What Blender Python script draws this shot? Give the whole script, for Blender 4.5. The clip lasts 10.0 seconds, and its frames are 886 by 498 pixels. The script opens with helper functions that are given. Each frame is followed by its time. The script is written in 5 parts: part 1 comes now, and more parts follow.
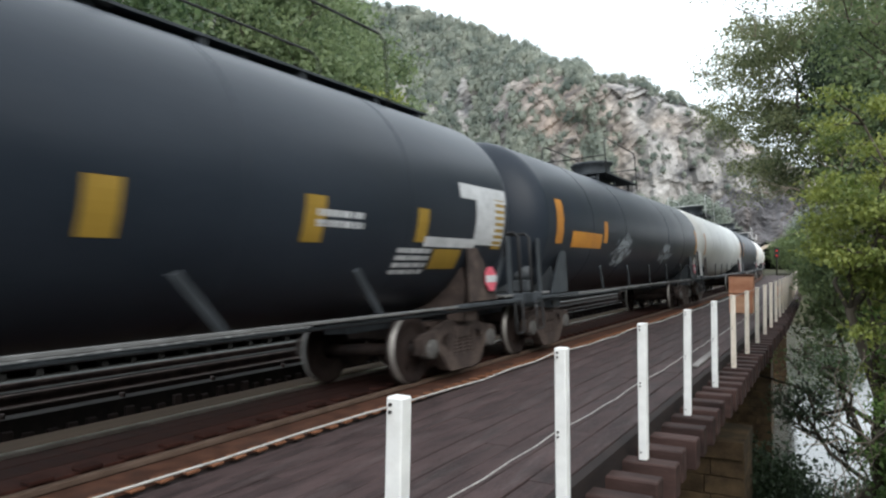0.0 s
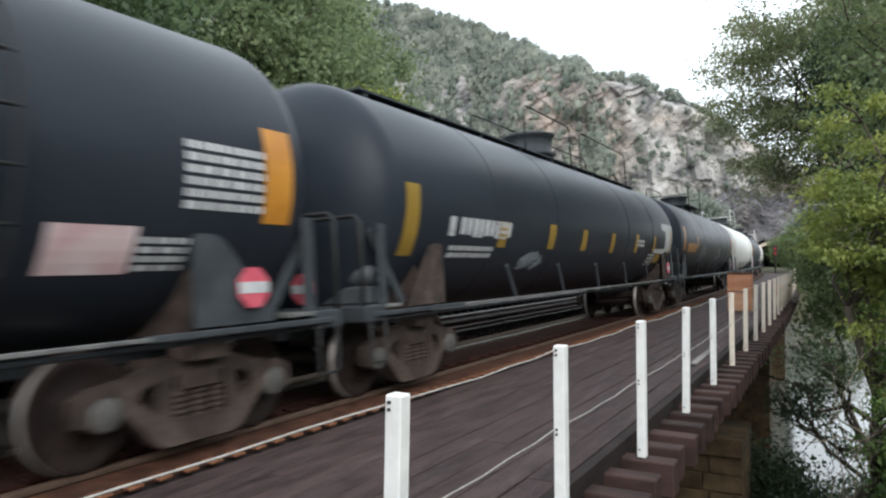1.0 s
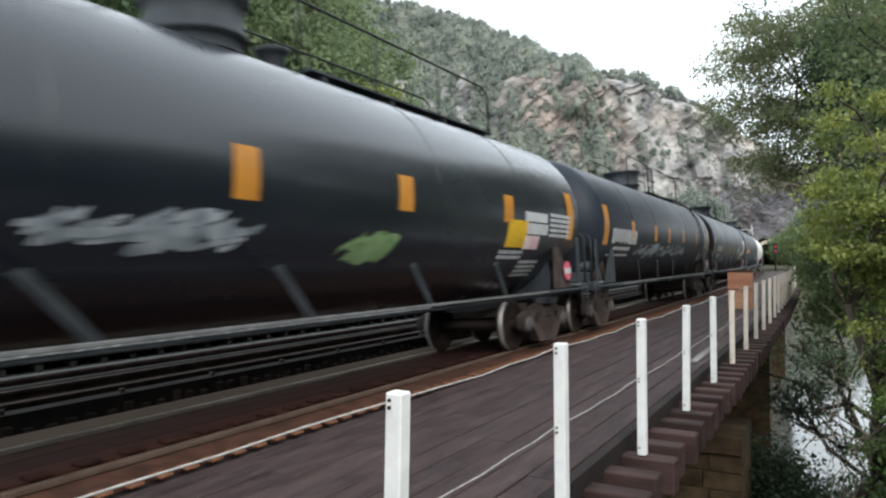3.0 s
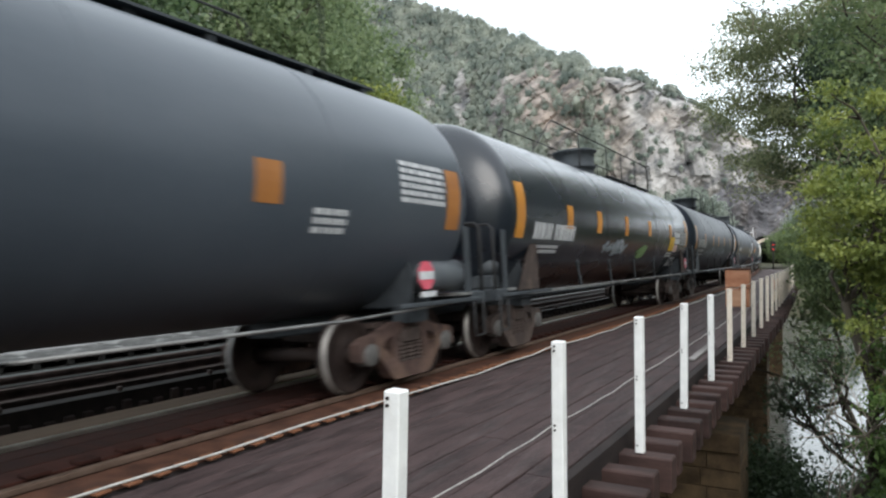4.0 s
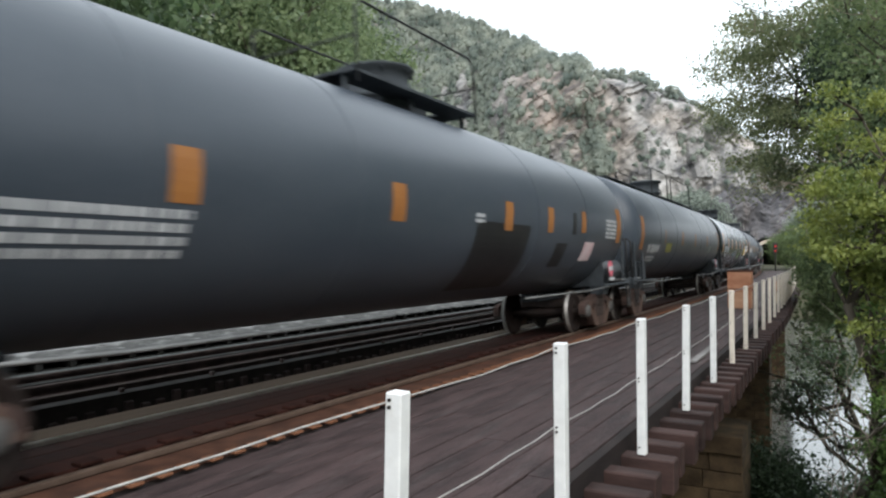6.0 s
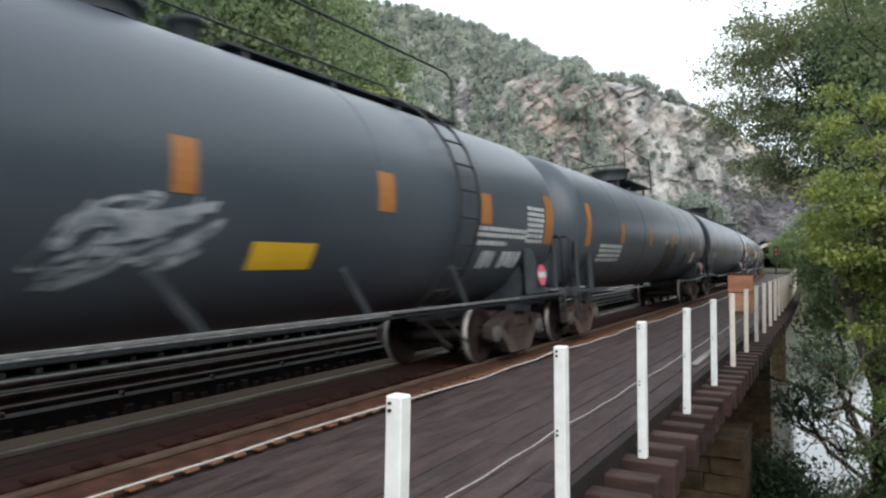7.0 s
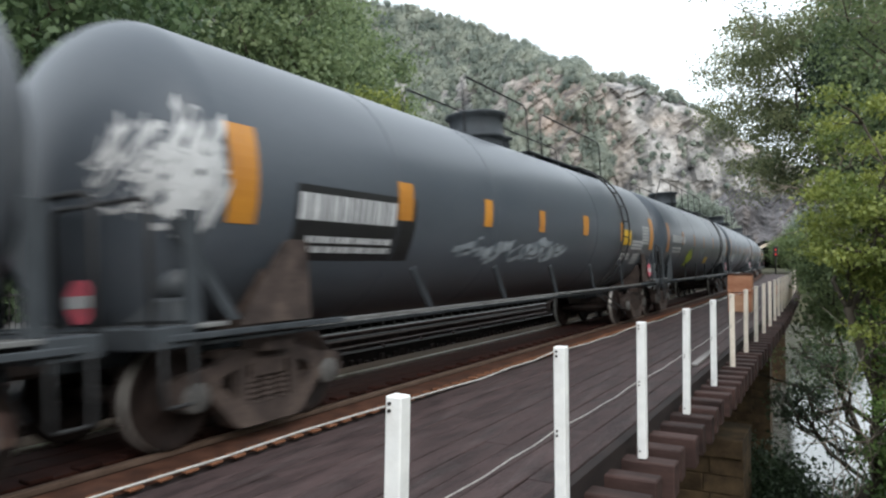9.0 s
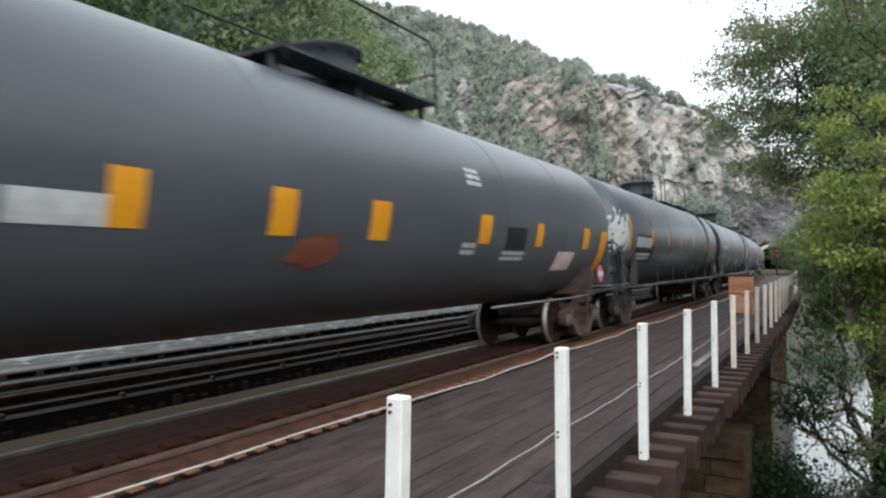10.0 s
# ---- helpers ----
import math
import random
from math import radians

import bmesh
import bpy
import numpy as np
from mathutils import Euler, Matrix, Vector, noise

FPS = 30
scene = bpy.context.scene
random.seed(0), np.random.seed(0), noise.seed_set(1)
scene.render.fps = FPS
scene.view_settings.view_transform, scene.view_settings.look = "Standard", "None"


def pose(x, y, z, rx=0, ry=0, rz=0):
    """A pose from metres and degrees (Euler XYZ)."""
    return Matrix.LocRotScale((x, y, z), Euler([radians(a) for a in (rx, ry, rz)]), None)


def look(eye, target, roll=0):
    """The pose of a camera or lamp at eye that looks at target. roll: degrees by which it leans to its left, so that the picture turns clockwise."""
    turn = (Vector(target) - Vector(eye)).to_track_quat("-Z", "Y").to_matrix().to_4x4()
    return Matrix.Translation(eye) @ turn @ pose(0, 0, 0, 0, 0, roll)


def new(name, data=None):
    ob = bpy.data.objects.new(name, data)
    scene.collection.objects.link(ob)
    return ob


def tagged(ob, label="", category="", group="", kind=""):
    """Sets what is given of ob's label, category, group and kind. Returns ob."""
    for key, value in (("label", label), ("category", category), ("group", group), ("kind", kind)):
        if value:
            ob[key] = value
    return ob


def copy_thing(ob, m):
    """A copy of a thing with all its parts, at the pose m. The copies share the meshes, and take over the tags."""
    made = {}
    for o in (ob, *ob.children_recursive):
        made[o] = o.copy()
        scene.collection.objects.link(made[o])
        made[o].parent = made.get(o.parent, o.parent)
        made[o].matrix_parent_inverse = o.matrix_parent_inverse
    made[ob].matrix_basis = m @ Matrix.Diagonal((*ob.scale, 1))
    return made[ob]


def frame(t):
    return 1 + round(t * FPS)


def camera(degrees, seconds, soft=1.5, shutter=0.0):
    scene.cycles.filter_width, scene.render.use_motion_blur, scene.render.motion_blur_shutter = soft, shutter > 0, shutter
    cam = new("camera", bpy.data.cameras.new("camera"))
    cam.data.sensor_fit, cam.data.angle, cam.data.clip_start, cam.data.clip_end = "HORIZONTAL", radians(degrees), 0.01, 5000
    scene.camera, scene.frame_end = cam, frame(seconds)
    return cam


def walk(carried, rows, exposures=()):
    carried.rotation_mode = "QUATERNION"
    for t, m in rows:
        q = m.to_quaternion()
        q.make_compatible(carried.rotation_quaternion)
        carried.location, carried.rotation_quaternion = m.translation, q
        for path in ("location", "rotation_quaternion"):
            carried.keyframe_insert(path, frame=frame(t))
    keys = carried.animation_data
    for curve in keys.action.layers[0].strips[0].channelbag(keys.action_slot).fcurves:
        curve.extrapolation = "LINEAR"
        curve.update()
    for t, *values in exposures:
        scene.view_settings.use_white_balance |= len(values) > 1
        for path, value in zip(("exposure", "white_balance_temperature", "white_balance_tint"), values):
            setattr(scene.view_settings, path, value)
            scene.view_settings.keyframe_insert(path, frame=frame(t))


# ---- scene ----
cam = camera(64.19, 10.0, soft=2.25, shutter=0.3)

# ---------------------------------------------------------------- plan
EYE = 1.626          # eye above the near rail head, which is z = 0
K = 0.000924         # curvature of the line, turning left
CANT = 0.06          # lean of the track towards the inside of the curve
CARS = 17.92         # coupled length of a tank car
SPEED = 13.10        # metres a second
LEAD = 1.2           # from the coupling to the end band of a tank
XN = 5.15            # near rail, metres left of the camera's line
XC = XN + 0.7175     # middle of the track


def at(X, d, z):
    a = K * d
    return Vector((-(1 - math.cos(a)) / K - X * math.cos(a), math.sin(a) / K - X * math.sin(a), z))


def along(X, d, z, lean=0.0):
    """A pose on the curve: y runs forward along the line, x towards the river side."""
    return Matrix.Translation(at(X, d, z)) @ Euler((0, lean, K * d)).to_matrix().to_4x4()


def eye_pose(dx, dy):
    """The eye's pose, turned by a small sway in units of 1/1250 rad."""
    return Matrix.Translation((0, 0, EYE)) @ Euler((0, 0, radians(29.684) + dx / 1250)).to_matrix().to_4x4() \
        @ Euler((radians(90 + 1.156) + dy / 1250, 0, 0)).to_matrix().to_4x4() @ Euler((0, 0, radians(ROLL))).to_matrix().to_4x4()


ROLL = -0.105
SWAY = [(0.0, 0, 0), (0.5, -1, -4), (1.0, -2, -4), (1.5, 0, -4.5), (2.0, -1, -6.5), (2.5, -1, -6.5), (2.7, -1, -7), (3.8, -4.5, -9.5),
        (4.0, -5, -11), (4.5, -5.5, -7.5), (5.0, -3, -11), (5.5, -3, -11), (5.7, -2.5, -10), (6.8, -1, -3.5), (7.0, -1, -2.5),
        (7.5, -1.5, -2.5), (8.0, -3, -1.5), (8.5, -1.5, -2), (9.0, -1.5, -2), (9.5, -1, -2), (10.0, 0, 0)]
walk(cam, [(t, eye_pose(dx, dy)) for t, dx, dy in SWAY])

# ---------------------------------------------------------------- light
world = bpy.data.worlds.new("overcast_sky")
scene.world = world
world.use_nodes = True
nt = world.node_tree
bg = nt.nodes["Background"]
sky = nt.nodes.new("ShaderNodeTexSky")
sky.sky_type, sky.sun_disc = "NISHITA", False
sky.sun_elevation, sky.sun_rotation = radians(30), radians(134)
sky.air_density, sky.dust_density = 1.0, 4.0
cloud = nt.nodes.new("ShaderNodeMixRGB")
cloud.inputs[0].default_value = 0.88
cloud.inputs[2].default_value = (12.8, 14.0, 15.0, 1)
nt.links.new(sky.outputs[0], cloud.inputs[1])
nt.links.new(cloud.outputs[0], bg.inputs[0])
bg.inputs[1].default_value = 0.135
sun = new("sun", bpy.data.lights.new("sun", "SUN"))
sun.data.energy, sun.data.angle, sun.data.color = 1.8, radians(40), (1.0, 0.97, 0.93)
sun.matrix_world = look((80, -58, 65), (0, 20, 0))
scene.view_settings.exposure = 0.12

# ---------------------------------------------------------------- materials


def material(name, dark, light=None, rough=0.7, metal=0.0, grain=8.0, stretch=(1, 1, 1), fine=60.0, bump=0.15, stain=None, amount=0.4, vary=0.0, coords="Object", bump_scale=None, grit=0.45):
    """Two colours mixed by a coarse and a fine noise, with relief; stain: a third colour in patches."""
    m = bpy.data.materials.new(name)
    m.use_nodes = True
    t = m.node_tree
    n, ln = t.nodes, t.links
    b = n["Principled BSDF"]
    b.inputs["Metallic"].default_value = metal
    b.inputs["Specular IOR Level"].default_value = 0.5 if rough < 0.6 else 0.2
    tc = n.new("ShaderNodeTexCoord")
    mp = n.new("ShaderNodeMapping")
    mp.inputs["Scale"].default_value = stretch
    ln.new(tc.outputs[coords], mp.inputs[0])
    big = n.new("ShaderNodeTexNoise")
    big.inputs["Scale"].default_value = grain
    big.inputs["Detail"].default_value = 6
    small = n.new("ShaderNodeTexNoise")
    small.inputs["Scale"].default_value = fine
    small.inputs["Detail"].default_value = 3
    ln.new(mp.outputs[0], big.inputs[0])
    ln.new(mp.outputs[0], small.inputs[0])
    if vary:
        oi = n.new("ShaderNodeObjectInfo")
        add = n.new("ShaderNodeVectorMath")
        mul = n.new("ShaderNodeMath")
        mul.operation, mul.inputs[1].default_value = "MULTIPLY", 37.0
        ln.new(oi.outputs["Random"], mul.inputs[0])
        ln.new(mp.outputs[0], add.inputs[0])
        ln.new(mul.outputs[0], add.inputs[1])
        ln.new(add.outputs[0], big.inputs[0])
    mix = n.new("ShaderNodeMixRGB")
    mix.inputs[1].default_value = (*dark, 1)
    mix.inputs[2].default_value = (*(light or dark), 1)
    blend = n.new("ShaderNodeMath")
    blend.operation = "MULTIPLY_ADD"
    blend.inputs[1].default_value = grit
    ln.new(small.outputs[0], blend.inputs[0])
    half = n.new("ShaderNodeMapRange")
    half.inputs[1].default_value, half.inputs[2].default_value = 0.3, 0.7
    half.inputs[3].default_value, half.inputs[4].default_value = -0.2, 0.75
    ln.new(big.outputs[0], half.inputs[0])
    ln.new(half.outputs[0], blend.inputs[2])
    blend.use_clamp = True
    ln.new(blend.outputs[0], mix.inputs[0])
    out = mix.outputs[0]
    if vary:
        hsv = n.new("ShaderNodeHueSaturation")
        mr = n.new("ShaderNodeMapRange")
        mr.inputs[3].default_value, mr.inputs[4].default_value = 1 - vary, 1 + vary
        ln.new(oi.outputs["Random"], mr.inputs[0])
        ln.new(mr.outputs[0], hsv.inputs["Value"])
        ln.new(out, hsv.inputs["Color"])
        out = hsv.outputs[0]
    if stain:
        patch = n.new("ShaderNodeTexNoise")
        patch.inputs["Scale"].default_value = grain * 0.35
        patch.inputs["Detail"].default_value = 8
        patch.inputs["Roughness"].default_value = 0.7
        ln.new(mp.outputs[0], patch.inputs[0])
        ramp = n.new("ShaderNodeMapRange")
        ramp.inputs[1].default_value, ramp.inputs[2].default_value = 0.5, 0.7
        ramp.inputs[4].default_value = amount
        ln.new(patch.outputs[0], ramp.inputs[0])
        st = n.new("ShaderNodeMixRGB")
        st.inputs[2].default_value = (*stain, 1)
        ln.new(ramp.outputs[0], st.inputs[0])
        ln.new(out, st.inputs[1])
        out = st.outputs[0]
    ln.new(out, b.inputs["Base Color"])
    rr = n.new("ShaderNodeMapRange")
    rr.inputs[3].default_value, rr.inputs[4].default_value = max(rough - 0.1, 0.02), min(rough + 0.1, 1)
    ln.new(big.outputs[0], rr.inputs[0])
    ln.new(rr.outputs[0], b.inputs["Roughness"])
    if bump:
        bp = n.new("ShaderNodeBump")
        bp.inputs["Strength"].default_value = bump
        bp.inputs["Distance"].default_value = bump_scale or 0.01
        ln.new(blend.outputs[0], bp.inputs["Height"])
        ln.new(bp.outputs[0], b.inputs["Normal"])
    return m


def leaf_material(name, dark, light, through_light=0.35, patches=0.9, single=0.5):
    """Foliage: the colour varies from leaf to leaf, and light passes through."""
    m = bpy.data.materials.new(name)
    m.use_nodes = True
    n, ln = m.node_tree.nodes, m.node_tree.links
    b = n["Principled BSDF"]
    g = n.new("ShaderNodeNewGeometry")
    mix = n.new("ShaderNodeMixRGB")
    mix.inputs[1].default_value, mix.inputs[2].default_value = (*dark, 1), (*light, 1)
    tc = n.new("ShaderNodeTexCoord")
    patch = n.new("ShaderNodeTexNoise")
    patch.inputs["Scale"].default_value = patches
    ln.new(tc.outputs["Object"], patch.inputs[0])
    add = n.new("ShaderNodeMath")
    add.operation, add.use_clamp = "MULTIPLY_ADD", True
    add.inputs[1].default_value = single
    mr = n.new("ShaderNodeMapRange")
    mr.inputs[1].default_value, mr.inputs[2].default_value = 0.3, 0.7
    mr.inputs[3].default_value, mr.inputs[4].default_value = -0.2, 1.2 - single
    ln.new(patch.outputs[0], mr.inputs[0])
    ln.new(g.outputs["Random Per Island"], add.inputs[0])
    ln.new(mr.outputs[0], add.inputs[2])
    ln.new(add.outputs[0], mix.inputs[0])
    ln.new(mix.outputs[0], b.inputs["Base Color"])
    b.inputs["Roughness"].default_value = 0.55
    tr = n.new("ShaderNodeBsdfTranslucent")
    ln.new(mix.outputs[0], tr.inputs[0])
    ms = n.new("ShaderNodeMixShader")
    ms.inputs[0].default_value = through_light
    ln.new(b.outputs[0], ms.inputs[1])
    ln.new(tr.outputs[0], ms.inputs[2])
    ln.new(ms.outputs[0], n["Material Output"].inputs[0])
    return m


M = {}
M["deck"] = material("deck_timber", (0.0125, 0.0075, 0.0075), (0.06, 0.038, 0.037), 0.8, grain=9, stretch=(1, 0.18, 1), fine=60, bump=1.0, stain=(0.15, 0.13, 0.125), amount=0.35, vary=0.2, grit=0.9)
M["beam"] = material("dark_beam", (0.012, 0.009, 0.009), (0.035, 0.026, 0.024), 0.85, grain=5, stretch=(1, 0.2, 1), bump=0.5, vary=0.2)
M["outrigger"] = material("red_brown_timber", (0.019, 0.0108, 0.0095), (0.066, 0.037, 0.032), 0.8, grain=6, stretch=(0.3, 1, 1), bump=0.4, vary=0.25)
M["sleeper"] = material("sleeper_timber", (0.017, 0.006, 0.0046), (0.04, 0.015, 0.011), 0.9, grain=6, stretch=(0.3, 1, 1), bump=0.5, vary=0.3)
M["rust"] = material("rusty_steel", (0.042, 0.019, 0.013), (0.115, 0.053, 0.034), 0.8, grain=4, fine=70, bump=0.3, stain=(0.05, 0.03, 0.024), amount=0.7)
M["railhead"] = material("worn_rail_head", (0.09, 0.06, 0.045), (0.16, 0.11, 0.085), 0.6, 0.3, grain=3, bump=0.05)
M["bright"] = material("bright_rail_head", (0.3, 0.28, 0.25), (0.45, 0.42, 0.38), 0.32, 0.85, grain=3, bump=0.05)
M["dull"] = material("dull_old_steel", (0.02, 0.013, 0.011), (0.06, 0.04, 0.035), 0.7, grain=4, bump=0.2)
M["railweb"] = material("rail_web", (0.035, 0.022, 0.017), (0.09, 0.053, 0.036), 0.8, grain=5, bump=0.3)
M["tan"] = material("weathered_board", (0.045, 0.03, 0.02), (0.082, 0.057, 0.038), 0.85, grain=4, stretch=(1, 0.1, 1), bump=0.3)
M["white"] = material("white_paint", (0.7, 0.7, 0.69), (0.82, 0.82, 0.8), 0.5, grain=9, fine=50, bump=0.12, stain=(0.5, 0.48, 0.44), amount=0.4)
M["off_white"] = material("cream_white_paint", (0.62, 0.54, 0.45), (0.76, 0.68, 0.58), 0.5, grain=9, fine=50, bump=0.12)
M["wire"] = material("galvanised_wire", (0.32, 0.3, 0.28), (0.5, 0.47, 0.44), 0.5, 0.4, grain=20, bump=0)
M["pier"] = material("pier_stone", (0.035, 0.024, 0.015), (0.12, 0.083, 0.048), 0.9, grain=2.5, fine=20, bump=0.6, stain=(0.03, 0.03, 0.022), amount=0.8, vary=0.3)
M["steel"] = material("dark_girder_paint", (0.015, 0.014, 0.014), (0.04, 0.034, 0.03), 0.7, grain=3, bump=0.2)
M["ground"] = material("bank_earth", (0.03, 0.03, 0.018), (0.09, 0.085, 0.05), 0.95, grain=0.6, fine=9, bump=0.8, bump_scale=0.1)
# outcrop rock with shade put into its colour, darker than the cliff
M["shale"] = material("shaded_outcrop_rock", (0.06, 0.058, 0.064), (0.17, 0.163, 0.17), 0.95, grain=0.25, stretch=(1, 1, 0.35), fine=2.5, bump=0.8, stain=(0.2, 0.16, 0.13), amount=0.5, bump_scale=0.2)
M["gravel"] = material("grey_gravel", (0.13, 0.13, 0.13), (0.32, 0.31, 0.31), 0.9, grain=2, fine=30, bump=0.6)
M["stone"] = material("grey_stone", (0.03, 0.03, 0.029), (0.11, 0.107, 0.102), 0.85, grain=5, fine=25, bump=0.6, stain=(0.6, 0.6, 0.58), amount=0.6)
M["grey_board"] = material("silvered_board", (0.1, 0.09, 0.085), (0.26, 0.245, 0.235), 0.85, grain=4, stretch=(1, 0.1, 1), bump=0.3)
# near-black tone for the second track and the wall under the coping
M["siding"] = material("near_black_siding_timber", (0.007, 0.006, 0.006), (0.02, 0.016, 0.015), 0.9, grain=5, bump=0.4)
M["bank_strip"] = material("dusty_side_strip", (0.018, 0.018, 0.017), (0.045, 0.044, 0.041), 0.9, grain=4, bump=0.3)
M["clip"] = material("orange_rust", (0.1, 0.042, 0.022), (0.22, 0.095, 0.05), 0.85, grain=7, fine=70, bump=0.3, stain=(0.04, 0.022, 0.016), amount=0.5)
M["pipe"] = material("green_grey_pipe", (0.03, 0.036, 0.034), (0.075, 0.085, 0.08), 0.55, grain=4, bump=0.1)
M["bark"] = material("bark", (0.035, 0.028, 0.02), (0.1, 0.085, 0.065), 0.9, grain=6, stretch=(1, 1, 0.25), bump=0.7)
M["twig"] = material("bare_twig", (0.16, 0.13, 0.1), (0.3, 0.25, 0.2), 0.9, grain=6, bump=0.3)
M["orange"] = material("orange_brown_board", (0.36, 0.14, 0.075), (0.6, 0.31, 0.19), 0.75, grain=3, stretch=(0.3, 1, 1), fine=25, bump=0.2, stain=(0.2, 0.06, 0.03), amount=0.6)
M["pale_orange"] = material("pale_orange_board", (0.46, 0.25, 0.15), (0.66, 0.4, 0.26), 0.75, grain=3, stretch=(0.3, 1, 1), fine=25, bump=0.2, stain=(0.34, 0.15, 0.08), amount=0.6)
M["cream"] = material("cream_board", (0.42, 0.3, 0.19), (0.6, 0.45, 0.3), 0.7, grain=3, bump=0.2)
M["roof"] = material("shelter_roof", (0.4, 0.33, 0.26), (0.55, 0.47, 0.38), 0.7, grain=1, bump=0.1)
M["leaf_green"] = leaf_material("green_leaves", (0.044, 0.08, 0.037), (0.138, 0.2, 0.088), 0.45)
M["leaf_pale"] = leaf_material("pale_green_leaves", (0.1, 0.148, 0.074), (0.27, 0.335, 0.165), 0.48)
M["leaf_yellow"] = leaf_material("yellow_green_leaves", (0.085, 0.13, 0.03), (0.31, 0.34, 0.08), 0.4)
M["leaf_grey"] = leaf_material("grey_green_leaves", (0.08, 0.122, 0.056), (0.235, 0.295, 0.13), 0.45)
M["leaf_olive"] = leaf_material("olive_leaves", (0.085, 0.11, 0.052), (0.3, 0.32, 0.16), 0.52, 0.4)
# shade under the trees and bridge is put into these leaf colours
M["leaf_shaded"] = leaf_material("shaded_green_leaves", (0.018, 0.036, 0.02), (0.065, 0.1, 0.048), 0.3)
M["leaf_bright"] = leaf_material("bright_green_leaves", (0.06, 0.12, 0.03), (0.21, 0.31, 0.085), 0.45)
# distance haze is put into these paler, greyer leaf colours
M["leaf_hazed"] = leaf_material("hazed_hill_leaves", (0.13, 0.165, 0.14), (0.35, 0.375, 0.31), 0.3, 0.13, 0.15)

# dry, dusty timber and rust hardly shine
for key, gloss in (("sleeper", 0.12), ("rust", 0.15), ("tan", 0.15), ("deck", 0.28), ("beam", 0.2), ("outrigger", 0.25), ("pier", 0.15)):
    M[key].node_tree.nodes["Principled BSDF"].inputs["Specular IOR Level"].default_value = gloss


def rock_material():
    """Broken grey rock: pale faces, dark cracks along the dip, streaks down the face, rusty patches."""
    m = bpy.data.materials.new("cliff_rock")
    m.use_nodes = True
    n, ln = m.node_tree.nodes, m.node_tree.links
    b = n["Principled BSDF"]
    b.inputs["Roughness"].default_value = 0.95
    b.inputs["Specular IOR Level"].default_value = 0.15
    tc = n.new("ShaderNodeTexCoord")
    mp = n.new("ShaderNodeCombineXYZ")
    for k, (axis, scale) in enumerate((((-0.521, -0.297, 0.8), 0.17), ((0.695, 0.396, 0.6), 0.045), ((-0.495, 0.869, 0.0), 0.05))):
        dot = n.new("ShaderNodeVectorMath")
        dot.operation = "DOT_PRODUCT"
        dot.inputs[1].default_value = [c * scale for c in axis]
        ln.new(tc.outputs["Object"], dot.inputs[0])
        ln.new(dot.outputs["Value"], mp.inputs[k])
    a = n.new("ShaderNodeTexNoise")
    a.inputs["Scale"].default_value, a.inputs["Detail"].default_value, a.inputs["Roughness"].default_value = 1.0, 9, 0.62
    ln.new(mp.outputs[0], a.inputs[0])
    ramp = n.new("ShaderNodeValToRGB")
    e = ramp.color_ramp.elements
    e[0].position, e[0].color = 0.37, (0.13, 0.13, 0.135, 1)
    e[1].position, e[1].color = 0.66, (0.46, 0.44, 0.42, 1)
    k = e.new(0.47)
    k.color = (0.29, 0.28, 0.27, 1)
    ln.new(a.outputs[0], ramp.inputs[0])
    st = n.new("ShaderNodeMapping")
    st.inputs["Scale"].default_value = (0.12, 0.12, 0.015)
    ln.new(tc.outputs["Object"], st.inputs[0])
    streak = n.new("ShaderNodeTexNoise")
    streak.inputs["Detail"].default_value = 6
    streak.inputs["Scale"].default_value = 1.0
    ln.new(st.outputs[0], streak.inputs[0])
    sm = n.new("ShaderNodeMapRange")
    sm.inputs[1].default_value, sm.inputs[2].default_value, sm.inputs[3].default_value, sm.inputs[4].default_value = 0.36, 0.62, 0.55, 1.1
    ln.new(streak.outputs[0], sm.inputs[0])
    mul = n.new("ShaderNodeMixRGB")
    mul.blend_type, mul.inputs[0].default_value = "MULTIPLY", 1.0
    ln.new(ramp.outputs[0], mul.inputs[1])
    ln.new(sm.outputs[0], mul.inputs[2])
    warm = n.new("ShaderNodeTexNoise")
    warm.inputs["Scale"].default_value = 0.02
    ln.new(tc.outputs["Object"], warm.inputs[0])
    mr = n.new("ShaderNodeMapRange")
    mr.inputs[1].default_value, mr.inputs[2].default_value, mr.inputs[4].default_value = 0.5, 0.65, 0.7
    ln.new(warm.outputs[0], mr.inputs[0])
    mix = n.new("ShaderNodeMixRGB")
    mix.blend_type = "MULTIPLY"
    mix.inputs[2].default_value = (1.04, 0.92, 0.82, 1)
    ln.new(mr.outputs[0], mix.inputs[0])
    ln.new(mul.outputs[0], mix.inputs[1])
    # an iron-stained tan face
    far = n.new("ShaderNodeVectorMath")
    far.operation = "DISTANCE"
    far.inputs[1].default_value = (-110, 280, 66)
    ln.new(tc.outputs["Object"], far.inputs[0])
    near = n.new("ShaderNodeMapRange")
    near.inputs[1].default_value, near.inputs[2].default_value, near.inputs[3].default_value, near.inputs[4].default_value = 12, 26, 0.75, 0.0
    ln.new(far.outputs["Value"], near.inputs[0])
    tan = n.new("ShaderNodeMixRGB")
    tan.blend_type = "MULTIPLY"
    tan.inputs[2].default_value = (1.1, 0.95, 0.87, 1)
    ln.new(near.outputs[0], tan.inputs[0])
    ln.new(mix.outputs[0], tan.inputs[1])
    ln.new(tan.outputs[0], b.inputs["Base Color"])
    bp = n.new("ShaderNodeBump")
    bp.inputs["Strength"].default_value, bp.inputs["Distance"].default_value = 0.8, 2.0
    ln.new(a.outputs[0], bp.inputs["Height"])
    ln.new(bp.outputs[0], b.inputs["Normal"])
    return m


M["rock"] = rock_material()


